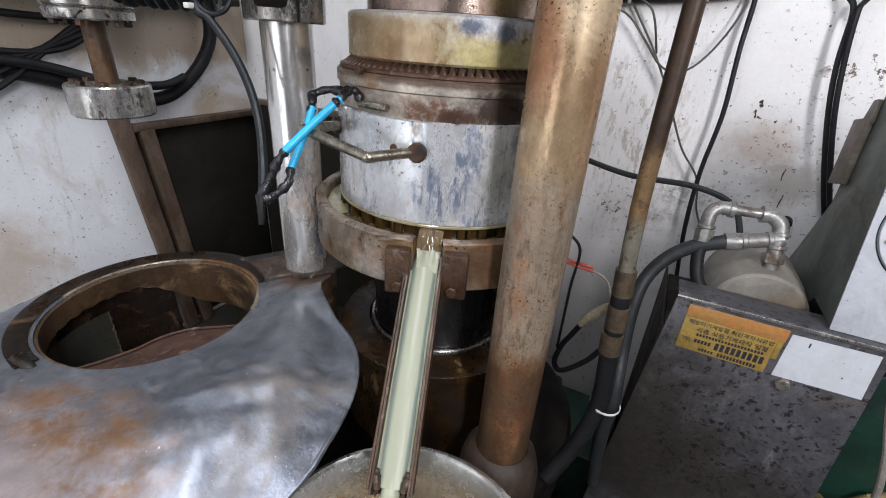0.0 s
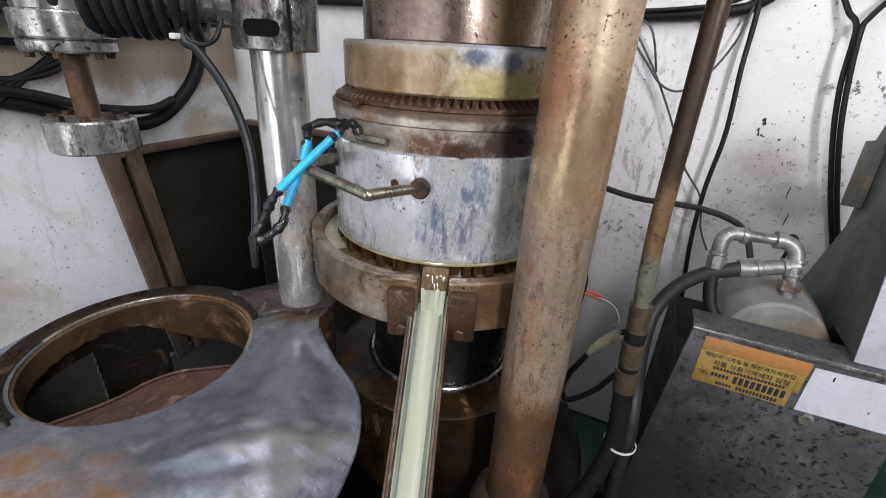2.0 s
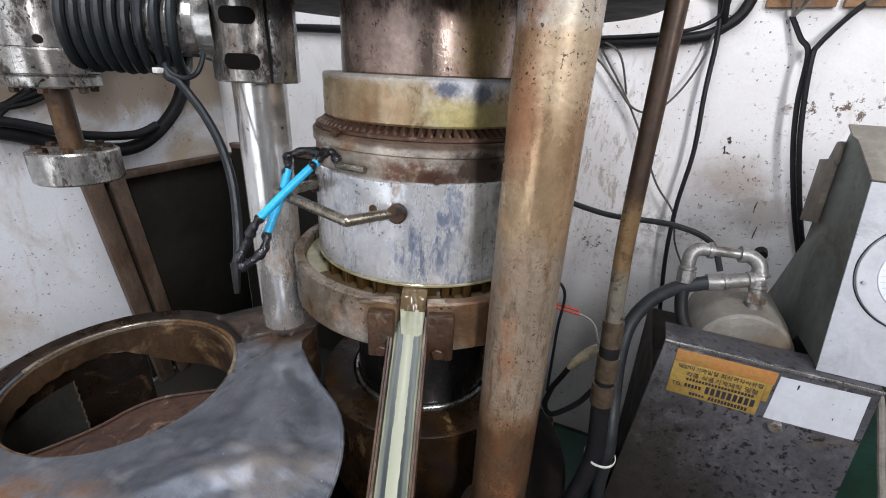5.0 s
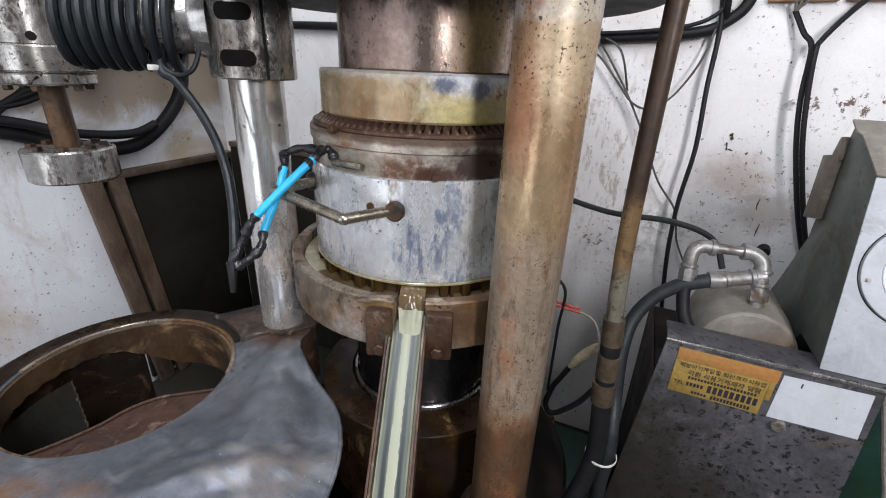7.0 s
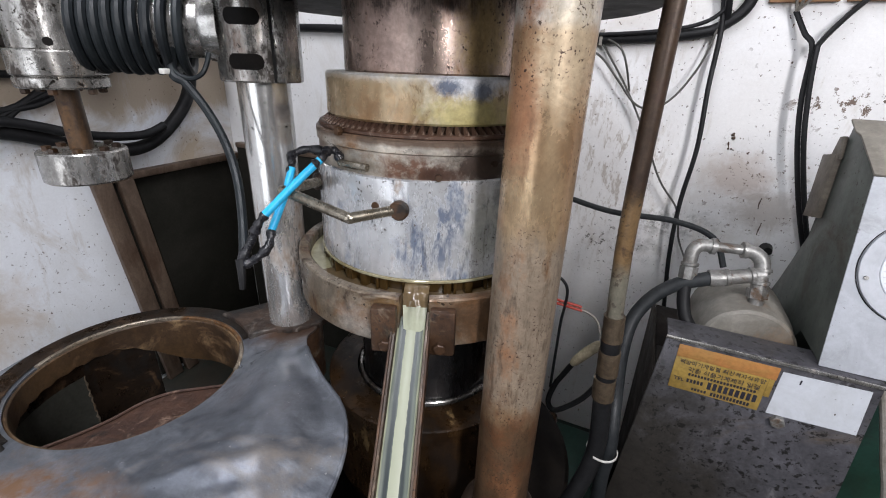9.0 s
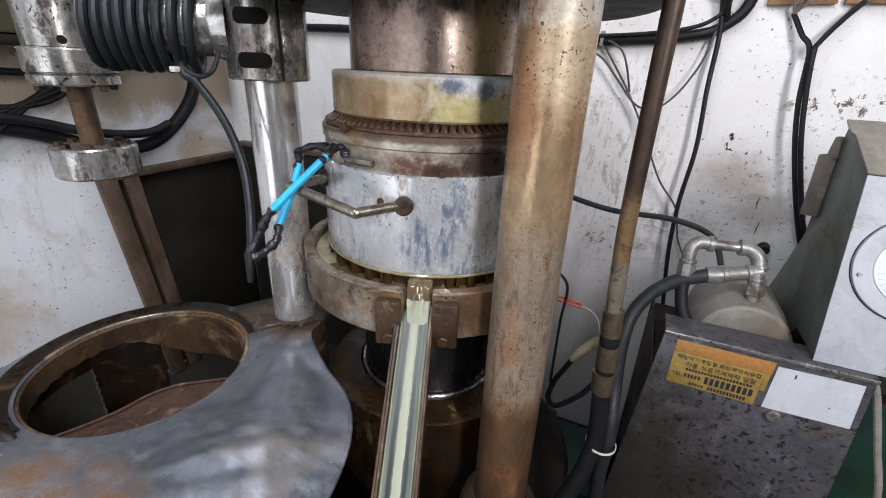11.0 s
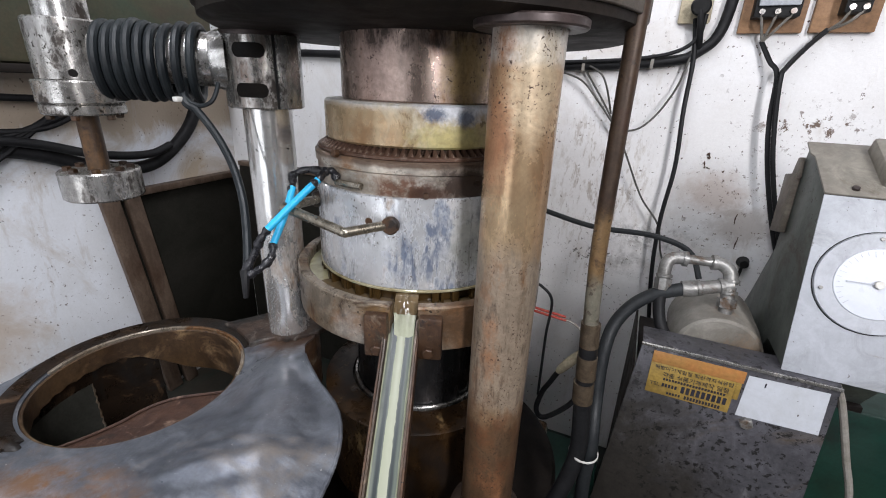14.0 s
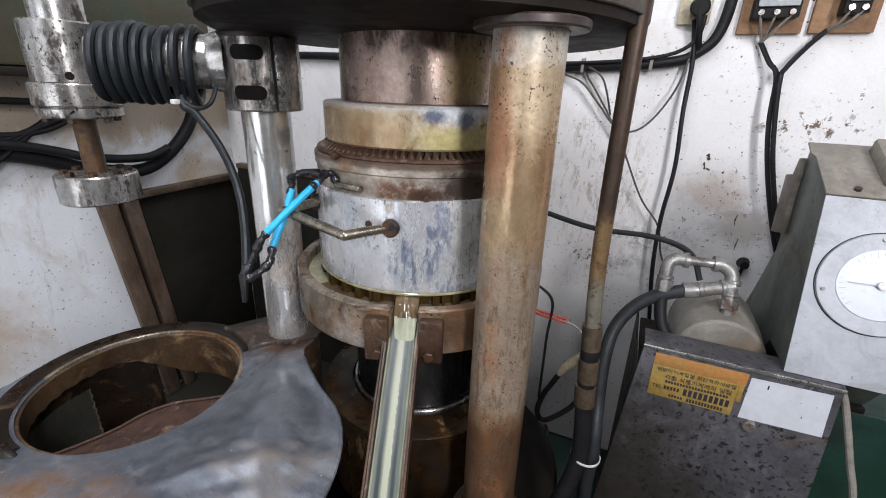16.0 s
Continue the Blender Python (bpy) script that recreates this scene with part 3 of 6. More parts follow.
def ring_profile(r0, r1, z0, z1, b=0.0015):
    return [(r0, z0 + b), (r0 + b, z0), (r1 - b, z0), (r1, z0 + b), (r1, z1 - b), (r1 - b, z1), (r0 + b, z1), (r0, z1 - b)]


def box(bm, lo, hi, bevel=0.0, m=None):
    r = bmesh.ops.create_cube(bm, size=1.0)
    vs = r["verts"]
    for v in vs:
        v.co = Vector([(lo[i] + hi[i]) / 2 + v.co[i] * (hi[i] - lo[i]) for i in range(3)])
    if bevel:
        es = list({e for v in vs for e in v.link_edges})
        got = bmesh.ops.bevel(bm, geom=es, offset=bevel, segments=2, affect="EDGES", profile=0.5)
        vs = list({v for f in got["faces"] for v in f.verts} | {v for v in vs if v.is_valid})
    if m:
        bmesh.ops.transform(bm, matrix=m, verts=vs)
    return bm


def prism(bm, outline, m, depth, bevel=0.0):
    """An outline in the plane x, y of m, as thick as depth along its z."""
    low = [bm.verts.new(m @ Vector((x, y, 0))) for x, y in outline]
    f = bm.faces.new(low)
    top = bmesh.ops.extrude_face_region(bm, geom=[f])
    vs = [g for g in top["geom"] if isinstance(g, bmesh.types.BMVert)]
    bmesh.ops.translate(bm, verts=vs, vec=m.to_3x3() @ Vector((0, 0, depth)))
    if bevel:
        es = list({e for v in low + vs for e in v.link_edges})
        bmesh.ops.bevel(bm, geom=es, offset=bevel, segments=2, affect="EDGES", profile=0.5)
    return bm


def smooth_path(pts, step=6):
    pts = [Vector(p) for p in pts]
    if len(pts) < 3:
        return pts
    out = []
    for i in range(len(pts) - 1):
        p0, p1, p2, p3 = pts[max(i - 1, 0)], pts[i], pts[i + 1], pts[min(i + 2, len(pts) - 1)]
        for k in range(step):
            t = k / step
            out.append(0.5 * ((2 * p1) + (p2 - p0) * t + (2 * p0 - 5 * p1 + 4 * p2 - p3) * t * t + (3 * p1 - p0 - 3 * p2 + p3) * t ** 3))
    out.append(pts[-1])
    return out


def tube(bm, pts, r, segs=10, step=6, radii=None):
    """A round tube along a smoothed path, closed at both ends."""
    path = smooth_path(pts, step)
    up = Vector((0.13, 0.31, 0.94))
    rings = []
    side = None
    for i, p in enumerate(path):
        d = (path[min(i + 1, len(path) - 1)] - path[max(i - 1, 0)]).normalized()
        if side is None:
            side = d.cross(up).normalized()
        side = (side - d * side.dot(d)).normalized()
        other = d.cross(side)
        rr = r if radii is None else radii(i / (len(path) - 1))
        rings.append([bm.verts.new(p + (side * math.cos(2 * math.pi * k / segs) + other * math.sin(2 * math.pi * k / segs)) * rr) for k in range(segs)])
    for p, q in zip(rings, rings[1:]):
        for k in range(segs):
            bm.faces.new((p[k], p[(k + 1) % segs], q[(k + 1) % segs], q[k]))
    bm.faces.new(rings[0])
    bm.faces.new(list(reversed(rings[-1])))
    return bm


def rod(bm, a, b, r, segs=16, bevel=0.0):
    a, b = Vector(a), Vector(b)
    d = (b - a).normalized()
    if bevel:
        tube(bm, [a, a + d * bevel, b - d * bevel, b], r, segs, 1, lambda t: r if 0.01 < t < 0.99 else r - bevel)
    else:
        tube(bm, [a, b], r, segs, 1)
    return bm


def hexbolt(bm, at, axis, r, h):
    at, axis = Vector(at), Vector(axis).normalized()
    return tube(bm, [at, at + axis * h * 0.85, at + axis * h], r, 6, 1, lambda t: r if t < 0.9 else r * 0.8)


def B():
    return bmesh.new()


def polar(r, deg, z):
    return Vector((r * math.cos(radians(deg)), r * math.sin(radians(deg)), z))


# ---------------------------------------------------------------- the room

XL, YB, XR, YF, ZC = -0.92, 0.46, 2.3, -2.2, 2.35


def build_room():
    single("floor", box(B(), (XL - 0.1, YF - 0.1, -0.08), (XR + 0.1, YB + 0.1, 0.0)), "floor", "worn green painted concrete floor", "floor", kind="structure")
    single("wall_back", box(B(), (XL - 0.1, YB, 0.0), (XR + 0.1, YB + 0.1, ZC)), "wall", "white painted wall with brown oil spatter, console shadow painted on", "wall", kind="structure")
    single("wall_left", box(B(), (XL - 0.1, YF, 0.0), (XL, YB, ZC)), "wall_left", "white painted wall, stained brown", "wall", kind="structure")
    # right wall, front wall and ceiling are unseen and only close the room
    single("wall_right", box(B(), (XR, YF, 0.0), (XR + 0.1, YB, ZC)), "wall_far", "plain dark grey wall, out of view", "wall", kind="structure")
    bm = B()
    box(bm, (0.2, YF - 0.1, 0.0), (XR + 0.1, YF, ZC))
    box(bm, (XL - 0.1, YF - 0.1, 2.15), (0.2, YF, ZC))
    single("wall_front", bm, "wall_far", "plain dark wall, out of view, with an assumed wide doorway", "wall", kind="structure")
    single("ceiling", box(B(), (XL - 0.1, YF - 0.1, ZC), (XR + 0.1, YB + 0.1, ZC + 0.08)), "ceiling", "plain grey ceiling, out of view", "ceiling", kind="structure")


# ---------------------------------------------------------------- the press

COL_R, COL_L, COL_B = (0.173, -0.134), (-0.202, -0.083), (0.029, 0.217)
RIM_Z = 0.663
VIEW = math.degrees(math.atan2(-0.562, 0.281))


def build_press():
    press = thing("oil_press", (0, 0, 0), "greasy hydraulic sesame oil press with three steel columns", "oil press")
    part("machine_bed", box(B(), (-0.2, -0.13, 0.0), (0.2, 0.26, 0.20), 0.01), "base", press)
    part("base_plate", lathe(B(), rod_profile(0.250, 0.20, 0.285, 0.006), segs=96), "oil_black", press, "oil-soaked round iron base plate")
    part("base_drum", lathe(B(), [(1e-4, 0.285), (0.152, 0.285), (0.152, 0.436), (0.156, 0.438), (0.156, 0.448), (0.153, 0.450), (0.112, 0.452), (0.110, 0.444), (1e-4, 0.444)], segs=96), "drum_brown", press, "oil-soaked brown iron drum")
    part("seal_ring", lathe(B(), ring_profile(0.103, 0.109, 0.444, 0.456), closed=True), "chrome", press)
    part("piston", lathe(B(), rod_profile(0.1025, 0.444, 0.640)), "piston", press, "dark polished steel piston")
    # drip tray with a notch towards the trough
    gap = 5.2
    mid = TROUGH_DEG
    tray = part("drip_tray", lathe(B(), ring_profile(0.168, 0.182, 0.603, RIM_Z, 0.002), segs=110, closed=True, a0=mid + gap, a1=mid + 360 - gap), "tray", press, "oily cast drip tray ring")
    part("tray_floor", lathe(B(), rod_profile(0.170, 0.603, 0.612)), "tray", press)
    part("tray_oil", lathe(B(), ring_profile(0.12, 0.1678, 0.612, 0.650, 0.001), closed=True, a0=-262, a1=-122), "oil_tray", press, "pale milky oil in the tray")
    part("tray_oil", lathe(B(), ring_profile(0.12, 0.1678, 0.612, 0.650, 0.001), closed=True, a0=-122, a1=98), "oil_amber", press, "thin amber oil in the tray")
    m = Matrix.Rotation(radians(mid), 4, "Z")
    for s in (-1, 1):
        bm = B()
        box(bm, (0.178, min(s * 0.018, s * 0.046), 0.600), (0.192, max(s * 0.018, s * 0.046), 0.655), 0.003, m)
        lug = part("clamp_block", bm, "rusty", tray, "rusty clamp block")
        bm = B()
        hexbolt(bm, m @ Vector((0.191, s * 0.030, 0.612)), m.to_3x3() @ Vector((1, 0, 0)), 0.007, 0.008)
        part("bolt", bm, "rusty", tray)
    # slotted cage foot between cylinder and tray
    part("cage_core", lathe(B(), rod_profile(0.139, 0.612, 0.675)), "oil_wet", press)
    part("cage_rim", lathe(B(), ring_profile(0.136, 0.1500, 0.6655, 0.669, 0.0008), closed=True), "oil_rim", press, "oil-wet lower cage rim")
    cyl = part("cylinder", lathe(B(), [(1e-4, 0.668), (0.147, 0.668), (0.1485, 0.670), (0.1485, 0.782), (0.147, 0.7835), (0.135, 0.7835), (1e-4, 0.780)], segs=96), "steel", press, "bright steel press cylinder with bluish stains")
    for d, z in ((VIEW - 24.5, 0.752),):
        part("plug", rod(B(), polar(0.1465, d, z), polar(0.1497, d, z), 0.0045, 14), "rusty", cyl)
    # bent handle
    b0, b1 = polar(0.147, -76.9, 0.7514), polar(0.147, -131, 0.7574)
    k0, k1 = HANDLE
    bm = B()
    tube(bm, [b0, b0.lerp(Vector(k0), 0.85), Vector(k0), Vector(k0).lerp(Vector(k1), 0.12), Vector(k0).lerp(Vector(k1), 0.9), Vector(k1), Vector(k1).lerp(b1, 0.15), b1], 0.0058, 12, 3)
    handle = part("handle", bm, "rod_steel", press, "bent bright steel carrying handle")
    for p, d in ((b0, -76.9), (b1, -131)):
        bm = B()
        rod(bm, p, p + polar(0.010, d, 0), 0.0105, 18, 0.002)
        part("boss", bm, "rusty", handle)
    # band with heater terminals, toothed ring, collar, ram
    band = part("band", lathe(B(), [(1e-4, 0.7825), (0.1440, 0.7825), (0.1450, 0.785), (0.1450, 0.8085), (0.1475, 0.810), (0.1475, 0.8215), (0.1455, 0.824), (0.131, 0.824), (1e-4, 0.822)], segs=96), "band", press, "stained steel heater band")
    part("bolt", hexbolt(B(), polar(0.1470, VIEW - 43, 0.826), polar(1, VIEW - 43, 0), 0.005, 0.006), "rusty", band)
    part("rivet", rod(B(), polar(0.144, VIEW + 2, 0.787), polar(0.150, VIEW + 2, 0.787), 0.0035, 10), "rusty", band)
    part("rivet", rod(B(), polar(0.144, VIEW + 26, 0.800), polar(0.148, VIEW + 26, 0.800), 0.0035, 10), "base", band)
    tpath = [polar(0.1500, -106 + 3 * i, 0.7925) for i in range(6)]
    part("heater_rod", tube(B(), tpath, 0.0042, 10), "rod_steel", band, "short steel heater rod")
    part("tooth_ring", lathe(B(), ring_profile(0.10, 0.126, 0.823, 0.8365, 0.001), closed=True), "base", press)
    part("ring_foot", lathe(B(), ring_profile(0.1262, 0.1435, 0.8238, 0.8290, 0.0012), segs=96, closed=True), "tooth", press, "rusty foot of the toothed ring")
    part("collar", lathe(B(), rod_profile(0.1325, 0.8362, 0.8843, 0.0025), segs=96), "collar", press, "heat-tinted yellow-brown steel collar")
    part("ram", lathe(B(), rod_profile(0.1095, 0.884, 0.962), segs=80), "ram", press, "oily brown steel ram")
    # head plate
    head = part("head_plate", lathe(B(), [(1e-4, 0.960), (0.252, 0.960), (0.262, 0.966), (0.262, 1.052), (0.256, 1.06), (1e-4, 1.06)], segs=110), "platen", press, "greasy round head plate")
    part("head_band", lathe(B(), ring_profile(0.2615, 0.266, 0.975, 1.05, 0.001), segs=110, closed=True), "platen_edge", press)
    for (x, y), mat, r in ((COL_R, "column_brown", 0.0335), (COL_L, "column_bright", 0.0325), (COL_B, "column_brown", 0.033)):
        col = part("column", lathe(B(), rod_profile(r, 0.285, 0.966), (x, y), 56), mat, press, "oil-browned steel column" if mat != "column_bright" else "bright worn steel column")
        part("foot", lathe(B(), [(r + 0.001, 0.285), (r + 0.022, 0.285), (r + 0.020, 0.345), (r + 0.014, 0.368), (r + 0.006, 0.376), (r + 0.0008, 0.380)], (x, y), 48), "foot_iron", col)
        part("nut", lathe(B(), ring_profile(r + 0.0004, r + 0.018, 0.9535, 0.962), (x, y), 40, closed=True), "nut", col)
    # toothed pieces, cage bars
    tooth = None
    for i in range(94):
        if tooth is None:
            bm = B()
            vs = [bm.verts.new(p) for p in ((0.124, -0.0036, 0.8288), (0.1405, -0.0036, 0.8288), (0.1405, 0.0036, 0.8288), (0.124, 0.0036, 0.8288),
                                            (0.124, -0.0012, 0.8362), (0.1315, -0.0012, 0.8362), (0.1315, 0.0012, 0.8362), (0.124, 0.0012, 0.8362))]
            for f in ((0, 1, 2, 3), (4, 7, 6, 5), (0, 4, 5, 1), (1, 5, 6, 2), (2, 6, 7, 3), (3, 7, 4, 0)):
                bm.faces.new([vs[k] for k in f])
            ob = tooth = part("tooth", bm, "tooth", press)
        else:
            ob = tooth.copy()
            scene.collection.objects.link(ob)
        ob.rotation_euler = (0, 0, radians(i * 360 / 94))
    bar = None
    for i in range(56):
        if bar is None:
            bar = ob = part("cage_bar", box(B(), (0.132, -0.0034, 0.640), (0.1475, 0.0034, 0.6650), 0.0012), "oil_wet", press)
        else:
            ob = bar.copy()
            scene.collection.objects.link(ob)
        ob.rotation_euler = (0, 0, radians(i * 360 / 56 + 2.2 * math.sin(i * 2.3)))
        ob.scale = (1.0 + 0.012 * math.sin(i * 1.7), 0.95 + 0.45 * math.sin(i * 3.1), 1.0)
    # trough
    a, b = TROUGH_A, TROUGH_B
    d = (b - a).normalized()
    side = d.cross(Vector((0, 0, 1))).normalized()
    nrm = side.cross(d)
    prof = []
    w, h = 0.0165, 0.017
    for k in range(13):
        s = -1 + 2 * k / 12
        prof.append((w * s, h * abs(s) ** 7.0))
    out = [(x * 1.0 + (0.0022 if x > 0 else -0.0022), z - 0.0022 if abs(x) < w * 0.95 else z) for x, z in prof]
    loop = prof + list(reversed(out))
    bm = B()
    rings = []
    for p in (a, a.lerp(b, 0.33), a.lerp(b, 0.66), b):
        rings.append([bm.verts.new(p + side * x + nrm * z) for x, z in loop])
    n = len(loop)
    for p, q in zip(rings, rings[1:]):
        for k in range(n):
            bm.faces.new((p[k], p[(k + 1) % n], q[(k + 1) % n], q[k]))
    bm.faces.new(rings[0])
    bm.faces.new(rings[-1])
    part("trough", bm, "trough_iron", press, "long narrow steel trough for the oil")
    for s in (-1, 1):
        bm = B()
        m = Matrix((( *d, 0), (*side, 0), (*nrm, 0), (0, 0, 0, 1))).transposed()
        m.translation = a
        box(bm, (0.006, s * 0.0202 - 0.0013, -0.004), ((b - a).length - 0.004, s * 0.0202 + 0.0013, h + 0.002), 0.0008, m)
        part("trough_side", bm, "rusty", press, "rusty flat bar along the trough")
    return press


def oil_strip(half, lift, x0, x1, lumps=0.0006, crown=0.0006, creep=0.0):
    a, b = TROUGH_A, TROUGH_B
    d = (b - a).normalized()
    side = d.cross(Vector((0, 0, 1))).normalized()
    nrm = side.cross(d)
    bm = B()
    rows, cols = 60, 24
    grid = []
    across = {}
    length = (b - a).length
    for i in range(rows + 1):
        u = x0 + (x1 - x0) * i / rows
        row = []
        for k in range(cols + 1):
            s = -1 + 2 * k / cols
            z = lift - crown * s * s + lumps * noise.noise(Vector((u * 60, s * 3, lift * 90))) * (1 - s * s)
            row.append(bm.verts.new(a + d * (u * length) + side * (half * s) + nrm * (z + creep * abs(s) ** 9)))
            across[row[-1]] = (k / cols, u)
        grid.append(row)
    low = [[bm.verts.new(v.co - nrm * 0.0022) for v in row] for row in grid]
    for g in (grid, low):
        for i in range(rows):
            for k in range(cols):
                bm.faces.new((g[i][k], g[i][k + 1], g[i + 1][k + 1], g[i + 1][k]))
    for i in range(rows):
        for k in (0, cols):
            bm.faces.new((grid[i][k], grid[i + 1][k], low[i + 1][k], low[i][k]))
    for i in (0, rows):
        for k in range(cols):
            bm.faces.new((grid[i][k], grid[i][k + 1], low[i][k + 1], low[i][k]))
    for g, l in zip(grid, low):
        for v, w in zip(g, l):
            across[w] = across[v]
    uv = bm.loops.layers.uv.new("across")
    for f in bm.faces:
        for loop in f.loops:
            loop[uv].uv = across[loop.vert]
    return bm


TROUGH_A, TROUGH_B = Vector((0.0545, -0.151, 0.629)), Vector((0.1204, -0.3243, 0.4767))
TROUGH_DEG = math.degrees(math.atan2(-0.1605, 0.061))
HANDLE = ((-0.0026, -0.1850, 0.7473), (-0.0880, -0.1850, 0.7640))


# ---------------------------------------------------------------- the rest

AX = (-0.370, -0.222)


def build_stirrer():
    t = thing("stirrer_head", (COL_L[0], COL_L[1], 0.867), "worn steel stirring head on a clamp arm", "stirrer")
    sleeve = part("clamp_sleeve", lathe(B(), ring_profile(0.0329, 0.050, 0.867, 0.957, 0.002), COL_L, 64, closed=True), "chrome", t, "slotted steel clamp sleeve")
    # slots aren't cut: dark patches stand for their shaded inside
    for z in (0.937, 0.890):
        bm = B()
        outer, inner = [], []
        for i in range(25):
            a = -88 + 48 * i / 24
            e = min(a + 88, -40 - a) / 10.0
            h = 0.0085 * (math.sqrt(max(0.0, 1 - (1 - min(1.0, e)) ** 2)) + 0.02)
            for r, to in ((0.0503, outer), (0.046, inner)):
                p = Vector((COL_L[0], COL_L[1], z)) + polar(r, a, 0)
                to.append((bm.verts.new(p + Vector((0, 0, h))), bm.verts.new(p - Vector((0, 0, h)))))
        for i in range(24):
            bm.faces.new((outer[i][0], outer[i + 1][0], outer[i + 1][1], outer[i][1]))
            bm.faces.new((inner[i][0], inner[i + 1][0], inner[i + 1][1], inner[i][1]))
            for k in (0, 1):
                bm.faces.new((outer[i][k], outer[i + 1][k], inner[i + 1][k], inner[i][k]))
        part("slot", bm, "oil_black", sleeve, "dark patch standing for an open slot")
    turn = Matrix.Translation((*COL_L, 0)) @ Matrix.Rotation(radians(-28), 4, "Z")
    part("split", box(B(), (0.046, -0.0016, 0.868), (0.0506, 0.0016, 0.956), 0.0, turn), "black_plastic", sleeve, "dark split down the sleeve")
    part("clamp_ear", box(B(), (0.0485, 0.0020, 0.868), (0.0530, 0.0300, 0.956), 0.0015, turn), "chrome", sleeve, "greasy clamp ear")
    d = (Vector((*AX, 0)) - Vector((*COL_L, 0))).normalized()
    p0, p1 = Vector((*COL_L, 0.925)) + d * 0.040, Vector((*AX, 0.925)) - d * 0.03
    part("arm", rod(B(), p0, p1, 0.033, 28), "chrome", t)
    part("arm_collar", tube(B(), [p0, p0 + d * 0.012, p0 + d * 0.02], 0.03, 28, 1, lambda u: 0.040 - 0.006 * u), "chrome", t)
    part("upper_shaft", lathe(B(), rod_profile(0.027, 0.95, 1.25), AX, 40), "chrome", t)
    housing = part("housing", lathe(B(), rod_profile(0.040, 0.894, 0.962), AX, 56), "chrome", t, "bright worn steel housing")
    # black disc standing for the dark inside of a hole
    part("oil_hole", rod(B(), Vector((*AX, 0.903)) + polar(0.039, -31, 0), Vector((*AX, 0.903)) + polar(0.0405, -31, 0), 0.0045, 14), "oil_black", housing)
    part("flange", lathe(B(), rod_profile(0.0455, 0.868, 0.895), AX, 56), "chrome", t)
    part("cap_ring", lathe(B(), rod_profile(0.0445, 0.855, 0.8675), AX, 56), "chrome", t)
    for k in range(6):
        a = k * 60 + 15
        part("bolt", hexbolt(B(), Vector((AX[0], AX[1], 0.855)) + polar(0.036, a, 0), (0, 0, -1), 0.005, 0.006), "rusty", t)
    part("shaft", lathe(B(), rod_profile(0.0125, 0.775, 0.858), AX, 28), "pipe", t, "brass-brown drive shaft")
    disc = part("coupling_disc", lathe(B(), rod_profile(0.0455, 0.748, 0.785, 0.002), AX, 56), "chrome", t, "grimy steel coupling disc")
    for k in range(8):
        a = k * 45 + 10
        part("bolt", hexbolt(B(), Vector((AX[0], AX[1], 0.785)) + polar(0.034, a, 0), (0, 0, 1), 0.0055, 0.005), "base", disc)
    # coiled cable round the arm
    c = thing("coiled_cable", tuple(p0 + Vector((0, 0, -0.03))), "grey cable coiled round the arm, its end hanging", "cable")
    up = Vector((0, 0, 1))
    side = d.cross(up)
    length = (p1 - p0).length
    turns = 9
    pts = []
    for i in range(turns * 14 + 1):
        a = 2 * math.pi * i / 14
        f = i / (turns * 14)
        f = f * 1.26 if f < 1 / 3 else 0.42 + 0.58 * (f - 1 / 3) * 1.5
        u = 0.030 + (length - 0.034) * f
        rr = 0.0425 + 0.0012 * math.sin(i * 0.37) + 0.0015 * math.sin(i * 0.11)
        pts.append(p0 + d * u + side * rr * math.cos(a) + up * (rr * math.sin(a) - 0.006))
    part("coil", tube(B(), pts, 0.0056, 10, 2), "cable", c)
    e = Vector((-0.253, -0.176, 0.877))
    hang = [e + Vector((-0.01, 0.02, 0.03)), Vector((-0.2496, -0.1701, 0.8741)), Vector((-0.2386, -0.1647, 0.8643)), Vector((-0.2135, -0.1615, 0.8345)), Vector((-0.1898, -0.1642, 0.8013)),
            Vector((-0.1607, -0.1801, 0.7678)), Vector((-0.1375, -0.2000, 0.7328)), Vector((-0.1153, -0.2239, 0.7013)), Vector((-0.1045, -0.2380, 0.6900))]
    part("lead", tube(B(), hang, 0.0050, 10, 6), "cable", c)
    part("slack_loop", tube(B(), [e + Vector(q) for q in ((0.0, 0.006, 0.006), (0.010, 0.009, -0.004), (0.022, 0.014, -0.007), (0.032, 0.020, -0.002), (0.035, 0.026, 0.008), (0.032, 0.034, 0.020))], 0.0028, 8, 5), "cable", c)
    part("cable_tie", box(B(), e + Vector((-0.004, -0.006, -0.003)), e + Vector((0.004, 0.003, 0.003)), 0.001), "white_plastic", c, "white cable tie")


